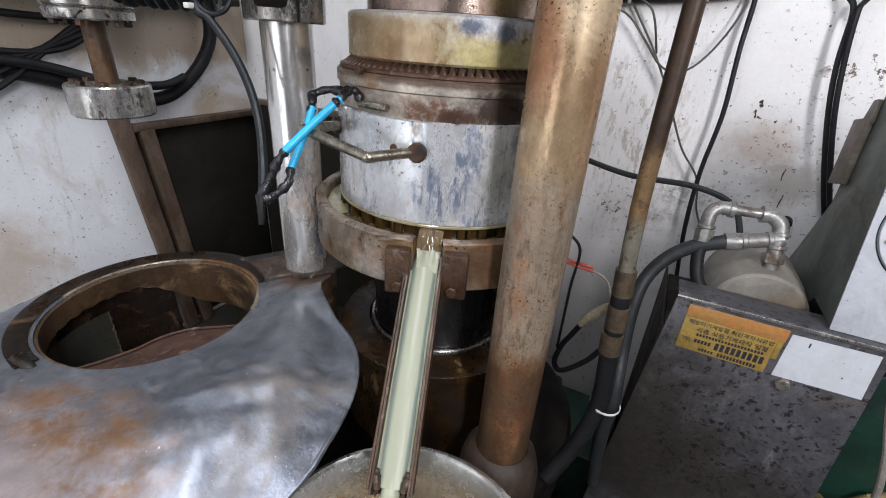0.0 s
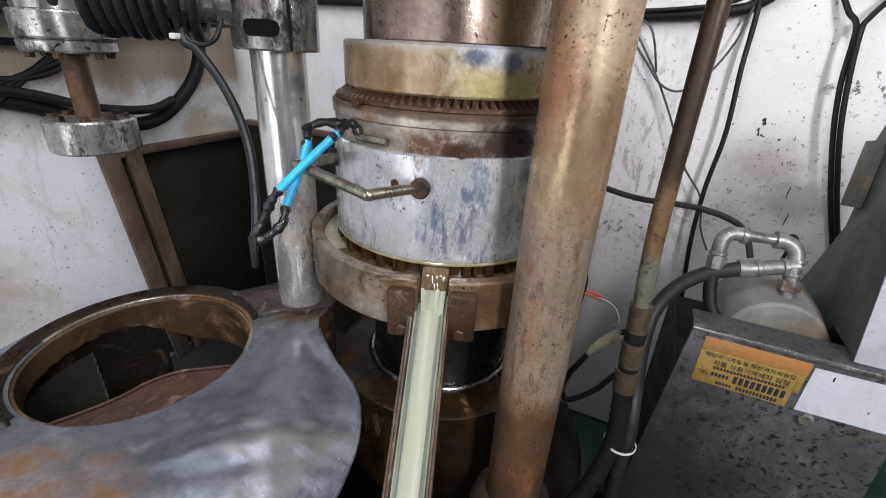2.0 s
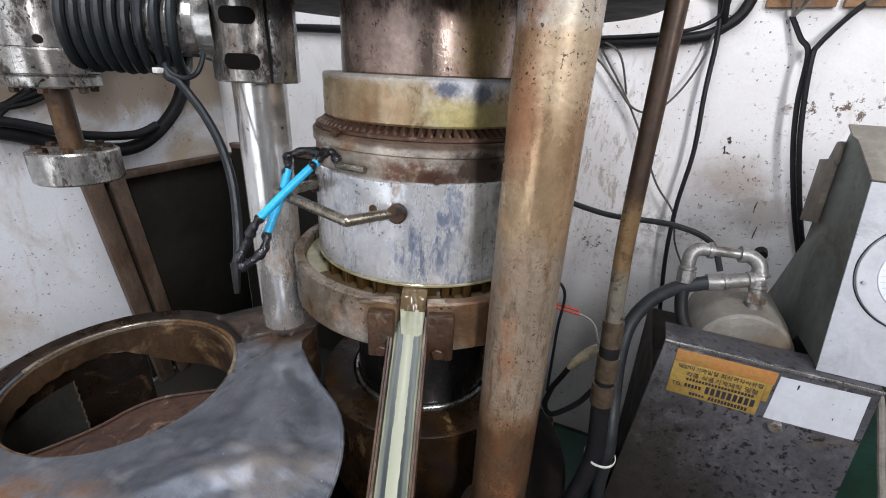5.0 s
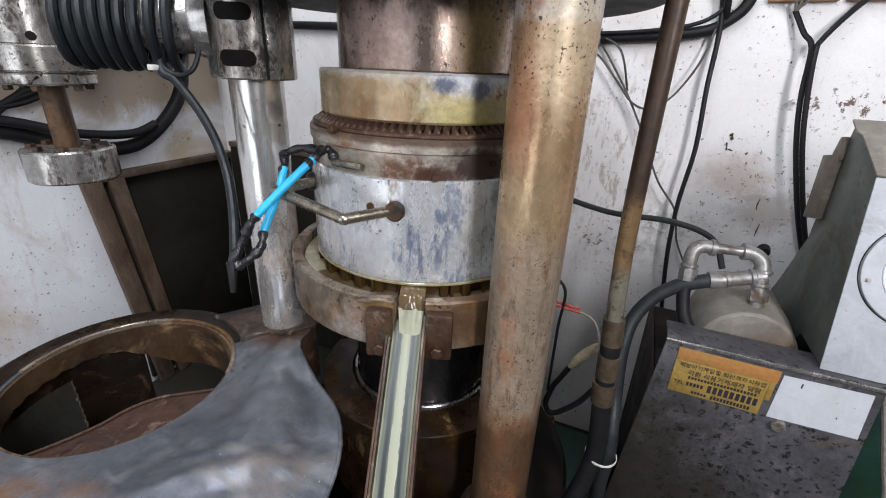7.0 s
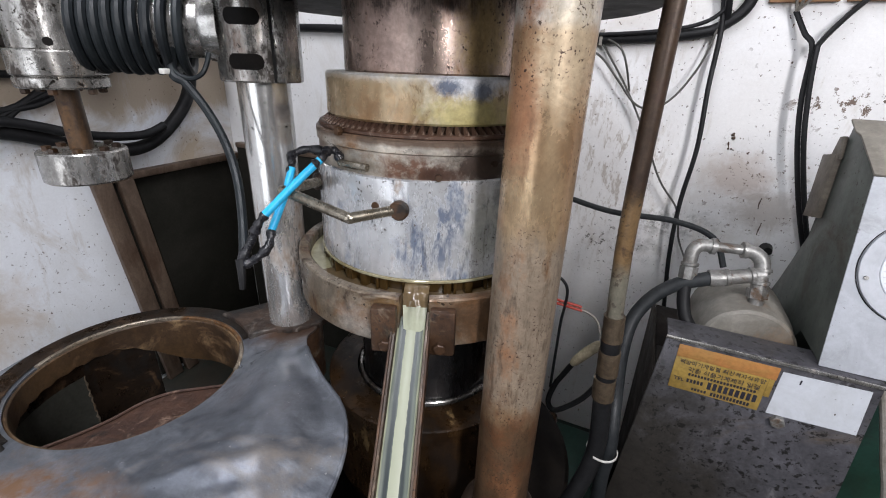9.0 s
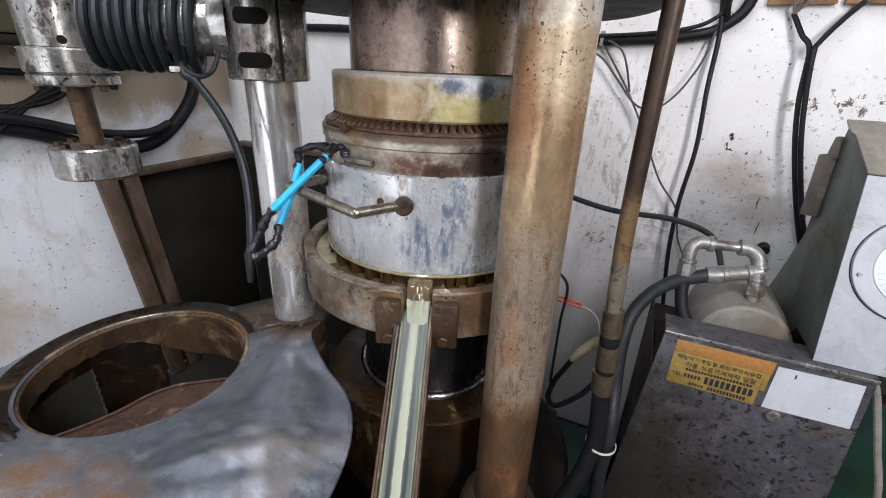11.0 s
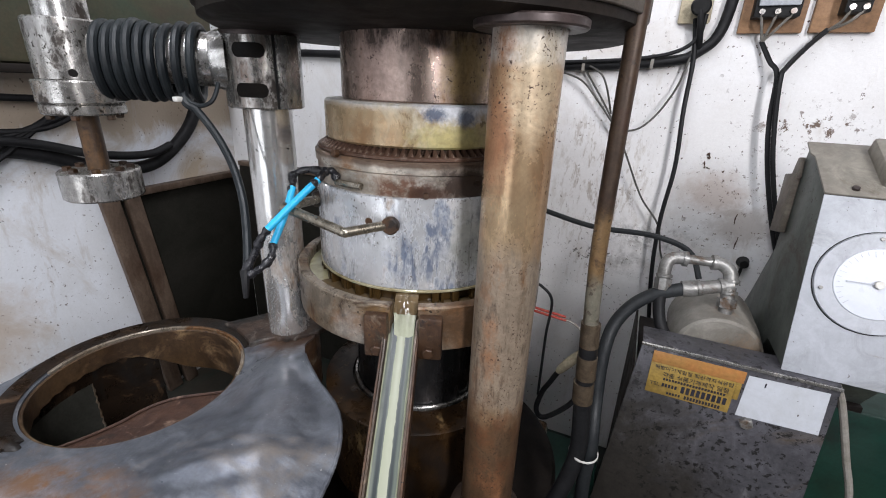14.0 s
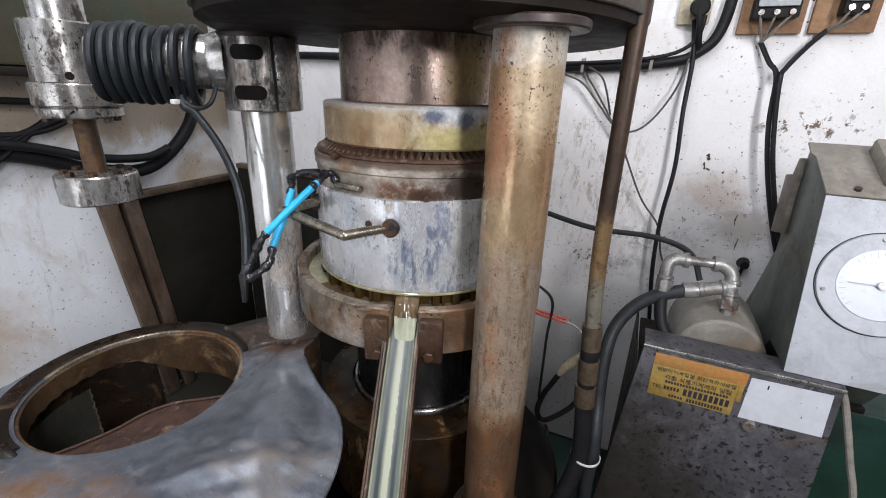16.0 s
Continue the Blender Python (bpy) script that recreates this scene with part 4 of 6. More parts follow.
def build_leads():
    """The two blue heater leads; the far ends are taped to the hanging cable."""
    w = thing("heater_lead", (-0.05, -0.15, 0.66), "pair of blue heater wires with black taped ends", "wire")
    V = Vector
    A0, A1 = V((-0.0519, -0.1639, 0.7979)), V((-0.0874, -0.2177, 0.7431))
    B0, B1 = V((-0.0895, -0.1667, 0.7850)), V((-0.0899, -0.2088, 0.7204))
    part("blue_sleeve", tube(B(), [A0, V((-0.0710, -0.1905, 0.7705)), A1], 0.0043, 12, 8), "blue", w, "bright blue sleeve")
    part("blue_sleeve", tube(B(), [B0, B0.lerp(B1, 0.45) + V((0.003, 0, 0.001)), B1], 0.0041, 12, 8), "blue", w, "bright blue sleeve")
    lump = lambda u: 0.0047 + 0.0014 * math.sin(u * 23) * math.sin(u * 9)
    part("taped_end", tube(B(), [A0 + V((-0.004, -0.006, -0.005)), A0, V((-0.0529, -0.1497, 0.8048)), V((-0.0480, -0.1420, 0.8035)), V((-0.0410, -0.1440, 0.7945))], 0.005, 12, 6, lump), "tape", w)
    part("taped_end", tube(B(), [B0 + V((-0.001, -0.003, -0.006)), B0 + V((-0.003, 0.004, 0.004)), V((-0.1006, -0.1532, 0.7952)), V((-0.0887, -0.1408, 0.8015)), V((-0.0660, -0.1360, 0.8000))], 0.005, 12, 6, lump), "tape", w)
    part("taped_end", tube(B(), [A1.lerp(A0, 0.05), A1 + V((-0.004, -0.004, -0.008)), V((-0.0976, -0.2254, 0.7196)), V((-0.1043, -0.2379, 0.6982))], 0.005, 12, 6, lump), "tape", w)
    part("taped_end", tube(B(), [B1.lerp(B0, 0.06), V((-0.0849, -0.2160, 0.7118)), V((-0.0908, -0.2288, 0.7011)), V((-0.1017, -0.2377, 0.6938))], 0.005, 12, 6, lump), "tape", w)
    part("strands", tube(B(), [V((-0.1045, -0.2380, 0.7000)), V((-0.1000, -0.2430, 0.6850)), V((-0.0985, -0.2460, 0.6700))], 0.005, 10, 5, lambda u: 0.0052 - 0.0022 * u), "rubber", w, "frayed wire ends")


PAN_C, PAN_R = Vector((-0.300, -0.269)), 0.129


PAN_EDGE = ((-180, 0.158), (-150, 0.175), (-120, 0.225), (-90, 0.285), (-60, 0.335), (-35, 0.365), (-17, 0.362), (-7, 0.345), (0, 0.332), (7, 0.315), (14, 0.290),
            (22, 0.250), (31, 0.226), (40, 0.221), (50, 0.237), (60, 0.240), (68, 0.205), (80, 0.168), (100, 0.158), (180, 0.158))


def pan_edge(a):
    """Radius of the pan's outer edge at the angle a (degrees) about its opening."""
    k = max(i for i, (b, _) in enumerate(PAN_EDGE) if b <= a)
    k = min(k, len(PAN_EDGE) - 2)
    (a0, r0), (a1, r1) = PAN_EDGE[k], PAN_EDGE[k + 1]
    before, after = PAN_EDGE[max(k - 1, 0)], PAN_EDGE[min(k + 2, len(PAN_EDGE) - 1)]
    m0 = (r1 - before[1]) / max(a1 - before[0], 1) * (a1 - a0)
    m1 = (after[1] - r0) / max(after[0] - a0, 1) * (a1 - a0)
    u = (a - a0) / (a1 - a0)
    return (2 * u ** 3 - 3 * u * u + 1) * r0 + (u ** 3 - 2 * u * u + u) * m0 + (3 * u * u - 2 * u ** 3) * r1 + (u ** 3 - u * u) * m1


def build_pan():
    t = thing("roasting_pan", (PAN_C.x, PAN_C.y, 0.44), "dull galvanised tray with a round rusty opening", "tray")
    bm = B()
    n, rows = 240, 44
    top = []
    for i in range(n):
        a = -180 + 360 * i / n
        ro = pan_edge(a)
        row = []
        for k in range(rows + 1):
            u = k / rows
            r = PAN_R + (ro - PAN_R) * u
            p = PAN_C + Vector((math.cos(radians(a)), math.sin(radians(a)))) * r
            wide = max(0.0, (ro - PAN_R - 0.03) / 0.25)
            z = 0.507 + 0.010 * math.sin(math.pi * min(1, u * 1.2)) * wide
            if wide > 0:
                z += -0.045 * wide * max(0, u - 0.5) ** 2 * 3.0 * min(1.0, max(0.0, (12 - a) / 40.0))
                z += (0.0045 * noise.noise(Vector((p.x * 9, p.y * 9, 1.7))) + 0.0030 * noise.noise(Vector((p.x * 42, p.y * 42, 4.1)))) * min(1, wide * 3) * min(1, u * 4)
            z += 0.024 * math.exp(-((a - 35) / 17.0) ** 2) * u * u
            z += 0.015 * math.exp(-((a - 8) / 26.0) ** 2) * math.sin(math.pi * min(1.0, u)) ** 2
            for off, lift in ((0.0, 0.0038), (0.020, 0.0026), (-0.024, -0.0024)):
                q = p - Vector((-0.072, -0.332))
                run, over = q.x * 0.73 + q.y * 0.68, -q.x * 0.68 + q.y * 0.73 - off + 0.004 * noise.noise(Vector((p.x * 30, p.y * 30, 7.0)))
                z += lift * math.exp(-(over / 0.0075) ** 2 - (run / 0.055) ** 4)
            row.append(bm.verts.new((p.x, p.y, z)))
        top.append(row)
    low = [[bm.verts.new(v.co - Vector((0, 0, 0.003))) for v in row] for row in top]
    for g in (top, low):
        for i in range(n):
            for k in range(rows):
                bm.faces.new((g[i][k], g[i][k + 1], g[(i + 1) % n][k + 1], g[(i + 1) % n][k]))
    for i in range(n):
        j = (i + 1) % n
        bm.faces.new((top[i][0], top[j][0], low[j][0], low[i][0]))
        bm.faces.new((top[i][rows], top[j][rows], low[j][rows], low[i][rows]))
    zlip = [row[rows].co.z for row in top]
    part("sheet", bm, "galv", t, "dented galvanised sheet top", sharp=60)
    lip = []
    for a in range(-150, 36, 3):
        e = PAN_C + Vector((math.cos(radians(a)), math.sin(radians(a)))) * (pan_edge(a) - 0.001)
        i = int(round((a + 180) * n / 360)) % n
        lip.append(Vector((e.x, e.y, zlip[i] - 0.0015)))
    part("rolled_lip", tube(B(), lip, 0.0028, 8, 1), "galv", t, "rolled sheet edge")
    c = (PAN_C.x, PAN_C.y)
    bm = lathe(B(), ring_profile(PAN_R - 0.004, PAN_R, 0.43, 0.505, 0.001), c, 120, closed=True)
    for v in bm.verts:
        if v.co.z < 0.45:
            a = math.degrees(math.atan2(v.co.y - PAN_C.y, v.co.x - PAN_C.x)) % 360
            up = min(1.0, max(0.0, (a - 115) / 50)) * min(1.0, max(0.0, (300 - a) / 40))
            v.co.z += 0.044 * up * up * (3 - 2 * up) + 0.0015 * math.sin(a * 0.55) * up
    part("inner_wall", bm, "pan_inner", t, "rusty inner wall, shallow and worn through on one side")
    part("rim", lathe(B(), ring_profile(PAN_R - 0.002, PAN_R + 0.003, 0.503, 0.510, 0.001), c, 96, closed=True, a0=28, a1=205), "tray", t)
    part("outer_rim", lathe(B(), [(PAN_R + 0.004, 0.509), (PAN_R + 0.010, 0.512), (PAN_R + 0.026, 0.512), (PAN_R + 0.028, 0.506), (PAN_R + 0.026, 0.440), (PAN_R + 0.020, 0.440), (PAN_R + 0.02, 0.505)], c, 96, closed=True, a0=58, a1=270), "pan_rim", t, "thick rusted rim")
    ends = [Vector((c[0] + (PAN_R + r) * math.cos(radians(a)), c[1] + (PAN_R + r) * math.sin(radians(a)), z)) for a, r, z in ((262, 0.017, 0.5065), (267, 0.017, 0.5065), (271, 0.016, 0.5065), (274, 0.014, 0.506))]
    part("rim_end", tube(B(), ends, 0.013, 16, 4, lambda u: 0.002 + 0.0075 * math.cos(u * 1.5) ** 0.7), "pan_rim", t, "rounded rusty end of the rim")
    chord = [(-0.040, -0.115), (-0.020, -0.073), (-0.008, -0.036), (-0.003, -0.002), (0.014, 0.030), (0.052, 0.062), (0.082, 0.088)]
    arc = [(0.1225 * math.cos(radians(a)), 0.1225 * math.sin(radians(a))) for a in range(45, -106, -10)]
    part("ledge", prism(B(), chord + arc, pose(PAN_C.x, PAN_C.y, 0.447), 0.003), "red_rust", t, "rusty half-round shelf inside the opening")
    part("ledge_lip", tube(B(), [Vector((PAN_C.x + x, PAN_C.y + y, 0.452)) for x, y in chord], 0.0022, 8, 5), "red_rust", t, "flaking rusty lip")
    part("torn_sheet", lathe(B(), ring_profile(0.1515, 0.153, 0.20, 0.4700, 0.0004), c, 48, closed=True, a0=179, a1=290), "drum_grey", t, "grey drum wall with a torn edge")
    part("worn_sheet", lathe(B(), ring_profile(0.1540, 0.1555, 0.20, 0.4720, 0.0004), c, 24, closed=True, a0=143, a1=180), "pan_rim", t, "rusty drum wall beside the tear")
    torn = [Vector((PAN_C.x - 0.1522, PAN_C.y + 0.0025 + 0.0012 * math.sin(k * 2.7), 0.470 - k * 0.006)) for k in range(24)]
    part("torn_edge", tube(B(), torn, 0.0017, 6, 2, lambda u: 0.0016 + 0.0007 * math.sin(u * 61) * math.sin(u * 23)), "tray", t, "flaking torn edge")
    # rusty plate between rim and column
    reach = lambda a: 0.040 + 0.026 * min(1.0, max(0.0, (a + 20) / 60)) + 0.0025 * math.sin(a * 0.31)
    plate = [(COL_L[0] + reach(a) * math.cos(radians(a)), COL_L[1] + reach(a) * math.sin(radians(a))) for a in range(-84, 130, 8)]
    plate += [(PAN_C.x + (PAN_R + 0.012) * math.cos(radians(a)), PAN_C.y + (PAN_R + 0.012) * math.sin(radians(a))) for a in range(92, 55, -6)]
    part("neck_plate", prism(B(), plate, pose(0, 0, 0.5085), 0.010, 0.002), "neck_rust", t, "rust-caked plate round the column")
    # lug clamped to the column
    bm = B()
    lathe(bm, ring_profile(0.0331, 0.046, 0.405, 0.509, 0.002), COL_L, 48, closed=True)
    part("column_lug", bm, "rusty", t, "rusty ring round the column")


def build_left_wall():
    t = thing("door_frame_panel", (XL + 0.02, 0.28, 0.0), "dark panel in a brown angle iron frame", "panel")
    part("panel", box(B(), (XL + 0.002, 0.078, 0.02), (XL + 0.012, 0.455, 0.605), 0.001), "dark_panel", t)
    lean = Matrix.Translation((0, 0.034, 0.62)) @ Matrix.Rotation(radians(5.5), 4, "X") @ Matrix.Translation((0, -0.034, -0.62))
    part("frame_post", box(B(), (XL + 0.013, 0.029, -0.002), (XL + 0.029, 0.072, 0.66), 0.002, lean), "post", t)
    part("frame_post", box(B(), (XL + 0.013, 0.084, -0.006), (XL + 0.034, 0.120, 0.60), 0.002, lean), "post", t)
    part("frame_rail", box(B(), (XL + 0.002, 0.073, 0.605), (XL + 0.032, 0.456, 0.622), 0.002), "post", t)
    t = thing("dark_board", (-0.6, YB, 0.0), "dark board with a brown rail against the wall", "board")
    part("board", box(B(), (XL + 0.0125, YB - 0.004, 0.0), (XL + 0.0345, YB - 0.001, 0.60), 0.0005), "dark_panel", t)
    part("board", box(B(), (XL + 0.035, YB - 0.020, 0.0), (-0.26, YB - 0.001, 0.640), 0.002), "dark_panel", t)
    part("rail", box(B(), (XL + 0.035, YB - 0.024, 0.6405), (-0.255, YB - 0.001, 0.655), 0.002), "post", t)
    for k in range(4):
        u = k * 0.016
        single("wall_cable", tube(B(), [Vector((-0.885 + u * 0.4, -0.42, 0.88 - u * 3)), Vector((-0.88, -0.20, 0.80 - u * 2.0)), Vector((-0.88, -0.04 + u, 0.79 + u)), Vector((-0.885, 0.06 + u * 2, 0.85 + u)), Vector((-0.885, 0.10 + u * 2, 0.93))], 0.0062, 8, 8), "rubber",
               "black cable slung below the machine housing", "cable", "cables below the housing")
    # hose loops high on the wall
    for r, pts, lab in ((0.016, [(-0.905, -0.35, 0.775), (-0.895, -0.107, 0.748), (-0.89, 0.036, 0.695), (-0.89, 0.166, 0.680), (-0.89, 0.275, 0.749), (-0.885, 0.323, 0.84), (-0.88, 0.30, 0.95)], "thick black rubber hose looped along the wall"),
                        (0.010, [(-0.88, -0.35, 0.80), (-0.87, -0.107, 0.768), (-0.865, 0.036, 0.725), (-0.865, 0.150, 0.712), (-0.86, 0.21, 0.73)], "black cable looped along the wall"),
                        (0.007, [(-0.88, -0.2, 0.86), (-0.88, 0.0, 0.85), (-0.88, 0.12, 0.89), (-0.88, 0.2, 0.94)], "black cable behind the stirring head")):
        single("hose" if r > 0.012 else "wall_cable", tube(B(), [Vector(p) for p in pts], r, 14, 8), "rubber", lab, "hose" if r > 0.012 else "cable")
    t = thing("machine_housing", (-0.72, 0.05, 0.9), "dark green oily machine housing on wall brackets", "machine")
    part("body", box(B(), (-0.915, -0.55, 0.915), (-0.80, 0.34, 1.5), 0.01), "dark_green", t)
    part("bottom_rail", box(B(), (-0.916, -0.56, 0.898), (-0.79, 0.35, 0.9145), 0.003), "platen", t)


def build_wall_wiring():
    y = YB - 0.012
    t = thing("conduit", (0.2, y, 0.95), "black cable conduit clipped along the wall", "conduit")
    part("run", tube(B(), [(-0.80, y, 0.972), (-0.45, y, 0.968), (-0.1, y, 0.952), (0.117, y, 0.951), (0.285, y, 0.960), (0.345, y, 0.978), (0.378, y, 1.03), (0.385, y, 1.2)], 0.0095, 14, 8), "rubber", t)
    part("run", tube(B(), [(0.10, y - 0.012, 0.957), (0.22, y - 0.012, 0.963), (0.30, y - 0.012, 0.975), (0.338, y - 0.01, 1.0), (0.345, y - 0.008, 1.04)], 0.0035, 10, 8), "rubber", t)
    for x, z in ((0.142, 0.953), (0.27, 0.960)):
        part("clip", box(B(), (x - 0.003, y - 0.012, z - 0.013), (x + 0.003, y + 0.011, z + 0.014), 0.001), "thin_grey", t)
    for pts, r, mat, lab in (
        ([(0.09, y, 0.940), (0.109, y, 0.9357), (0.1463, y, 0.920), (0.1874, y, 0.8767), (0.2218, y, 0.8387), (0.2568, y, 0.8296), (0.2901, y, 0.8545), (0.3206, y, 0.91), (0.3336, y, 0.9664), (0.342, y, 1.03)], 0.0020, "wire_grey", "thin grey wire in a loose loop"),
        ([(0.145, y, 0.955), (0.185, y, 0.93), (0.21, y, 0.86)], 0.0020, "wire_grey", "thin grey wire end"),
        ([(0.145, y, 0.945), (0.20, y, 0.87), (0.2463, y, 0.7938), (0.2975, y, 0.6960), (0.3419, y, 0.6391), (0.3596, y, 0.5766), (0.38, y - 0.02, 0.54)], 0.0020, "wire_grey", "thin grey wire down the wall"),
        ([(0.3290, y, 1.034), (0.3403, y, 0.9665), (0.3430, y, 0.8740), (0.3502, y, 0.7629), (0.3449, y, 0.6524), (0.3504, y, 0.5338), (0.3712, y, 0.3781), (0.375, y, 0.33)], 0.0042, "rubber", "black power cord down the wall"),
        ([(0.4406, y, 0.9959), (0.4615, y, 0.9635), (0.4786, y, 0.9402), (0.4870, y, 0.8621), (0.5050, y, 0.7798), (0.5390, y, 0.6718), (0.5741, y, 0.5814)], 0.0042, "rubber", "black cable from the breaker"),
        ([(0.5300, y, 1.0134), (0.5095, y, 0.9870), (0.4893, y, 0.9546), (0.4840, y - 0.006, 0.935), (0.4940, y - 0.008, 0.862), (0.5120, y - 0.008, 0.780), (0.5460, y - 0.008, 0.672), (0.581, y - 0.006, 0.5814)], 0.0042, "rubber", "black cable from the small breaker"),
    ):
        pts = [Vector(p) for p in pts]
        pts = [p.lerp(Vector((0.262, -0.543, 0.895)), 0.026 * min(1.0, 3.0 * i / len(pts), 3.0 * (len(pts) - 1 - i) / len(pts) + (0.3 if r > 0.004 else 0.0))) for i, p in enumerate(pts)]
        single("wire" if r < 0.004 else "power_cable", tube(B(), pts, r, 8, 8), mat, lab, "wire" if r < 0.004 else "cable")
    # outlet
    t = thing("wall_outlet", (0.332, YB, 1.025), "grimy cream wall outlet with a black plug", "outlet")
    part("plate", box(B(), (0.300, YB - 0.012, 1.026), (0.353, YB - 0.0005, 1.12), 0.003), "cream_plastic", t)
    part("plug", rod(B(), (0.333, YB - 0.012, 1.055), (0.333, YB - 0.042, 1.050), 0.016, 20, 0.003), "black_plastic", t)
    part("plug_cord", tube(B(), [(0.333, YB - 0.036, 1.050), (0.338, YB - 0.034, 1.02), (0.346, YB - 0.014, 0.98)], 0.0055, 10, 6), "rubber", t)
    # breakers on plywood
    for x0, x1, bx0, bx1, bz, lab in ((0.400, 0.495, 0.414, 0.480, 1.030, "three-pole breaker on a brown plywood board"), (0.505, 0.593, 0.536, 0.570, 1.034, "small breaker on a brown plywood board")):
        t = thing("breaker_board", ((x0 + x1) / 2, YB, 1.009), lab, "breaker", "breakers on the wall")
        part("board", box(B(), (x0, YB - 0.012, 1.009), (x1, YB - 0.0005, 1.15), 0.0015), "ply", t)
        b = part("breaker", box(B(), (bx0, YB - 0.045, bz), (bx1, YB - 0.0125, bz + 0.09), 0.002), "black_plastic", t)
        part("breaker_face", box(B(), (bx0 + 0.004, YB - 0.052, bz + 0.016), (bx1 - 0.004, YB - 0.0455, bz + 0.08), 0.002), "breaker_grey", b)
        k = 3 if bx1 - bx0 > 0.05 else 2
        for i in range(k):
            x = bx0 + (bx1 - bx0) * (i + 0.5) / k
            part("terminal", rod(B(), (x, YB - 0.0455, bz + 0.008), (x, YB - 0.049, bz + 0.008), 0.0045, 12), "chrome", b)
            tx, tz = (0.441, 0.994) if k == 3 else (0.530, 1.012)
            part("core", tube(B(), [(x, YB - 0.044, bz + 0.004), (x + (tx - x) * 0.4, YB - 0.035, bz - 0.012), (tx, YB - 0.013, tz)], 0.0022, 8, 6), "thin_grey", t)
    # scars on the wall
    for i, (x, z, w, h) in enumerate(((0.405, 0.790, 0.008, 0.010), (0.402, 0.772, 0.004, 0.014), (0.410, 0.766, 0.010, 0.003), (0.480, 0.67, 0.003, 0.022), (0.492, 0.62, 0.003, 0.026))):
        m = [Vector((x + w * 0.3 * math.sin(i + q), YB - 0.001, z - h / 2 + h * q / 4)) for q in range(5)]
        single("wall_scar", tube(B(), m, 0.002, 7, 3, lambda u: max(0.0008, min(w, h) * 0.45 * (0.6 + 0.4 * math.sin(u * 9 + i)))), "mark", "dark scar in the wall paint", "scar", "scars on the wall")
    t = thing("cord_hook", (0.513, YB, 0.56), "small black cord hook screwed to the wall", "hook")
    part("head", tube(B(), [(0.513, YB - 0.001, 0.583), (0.513, YB - 0.01, 0.583), (0.513, YB - 0.02, 0.583)], 0.011, 14, 3, lambda u: 0.012 - 0.004 * u), "black_plastic", t)
    part("hook", tube(B(), [(0.513, YB - 0.006, 0.575), (0.511, YB - 0.008, 0.555), (0.508, YB - 0.006, 0.535)], 0.003, 8, 5), "black_plastic", t)


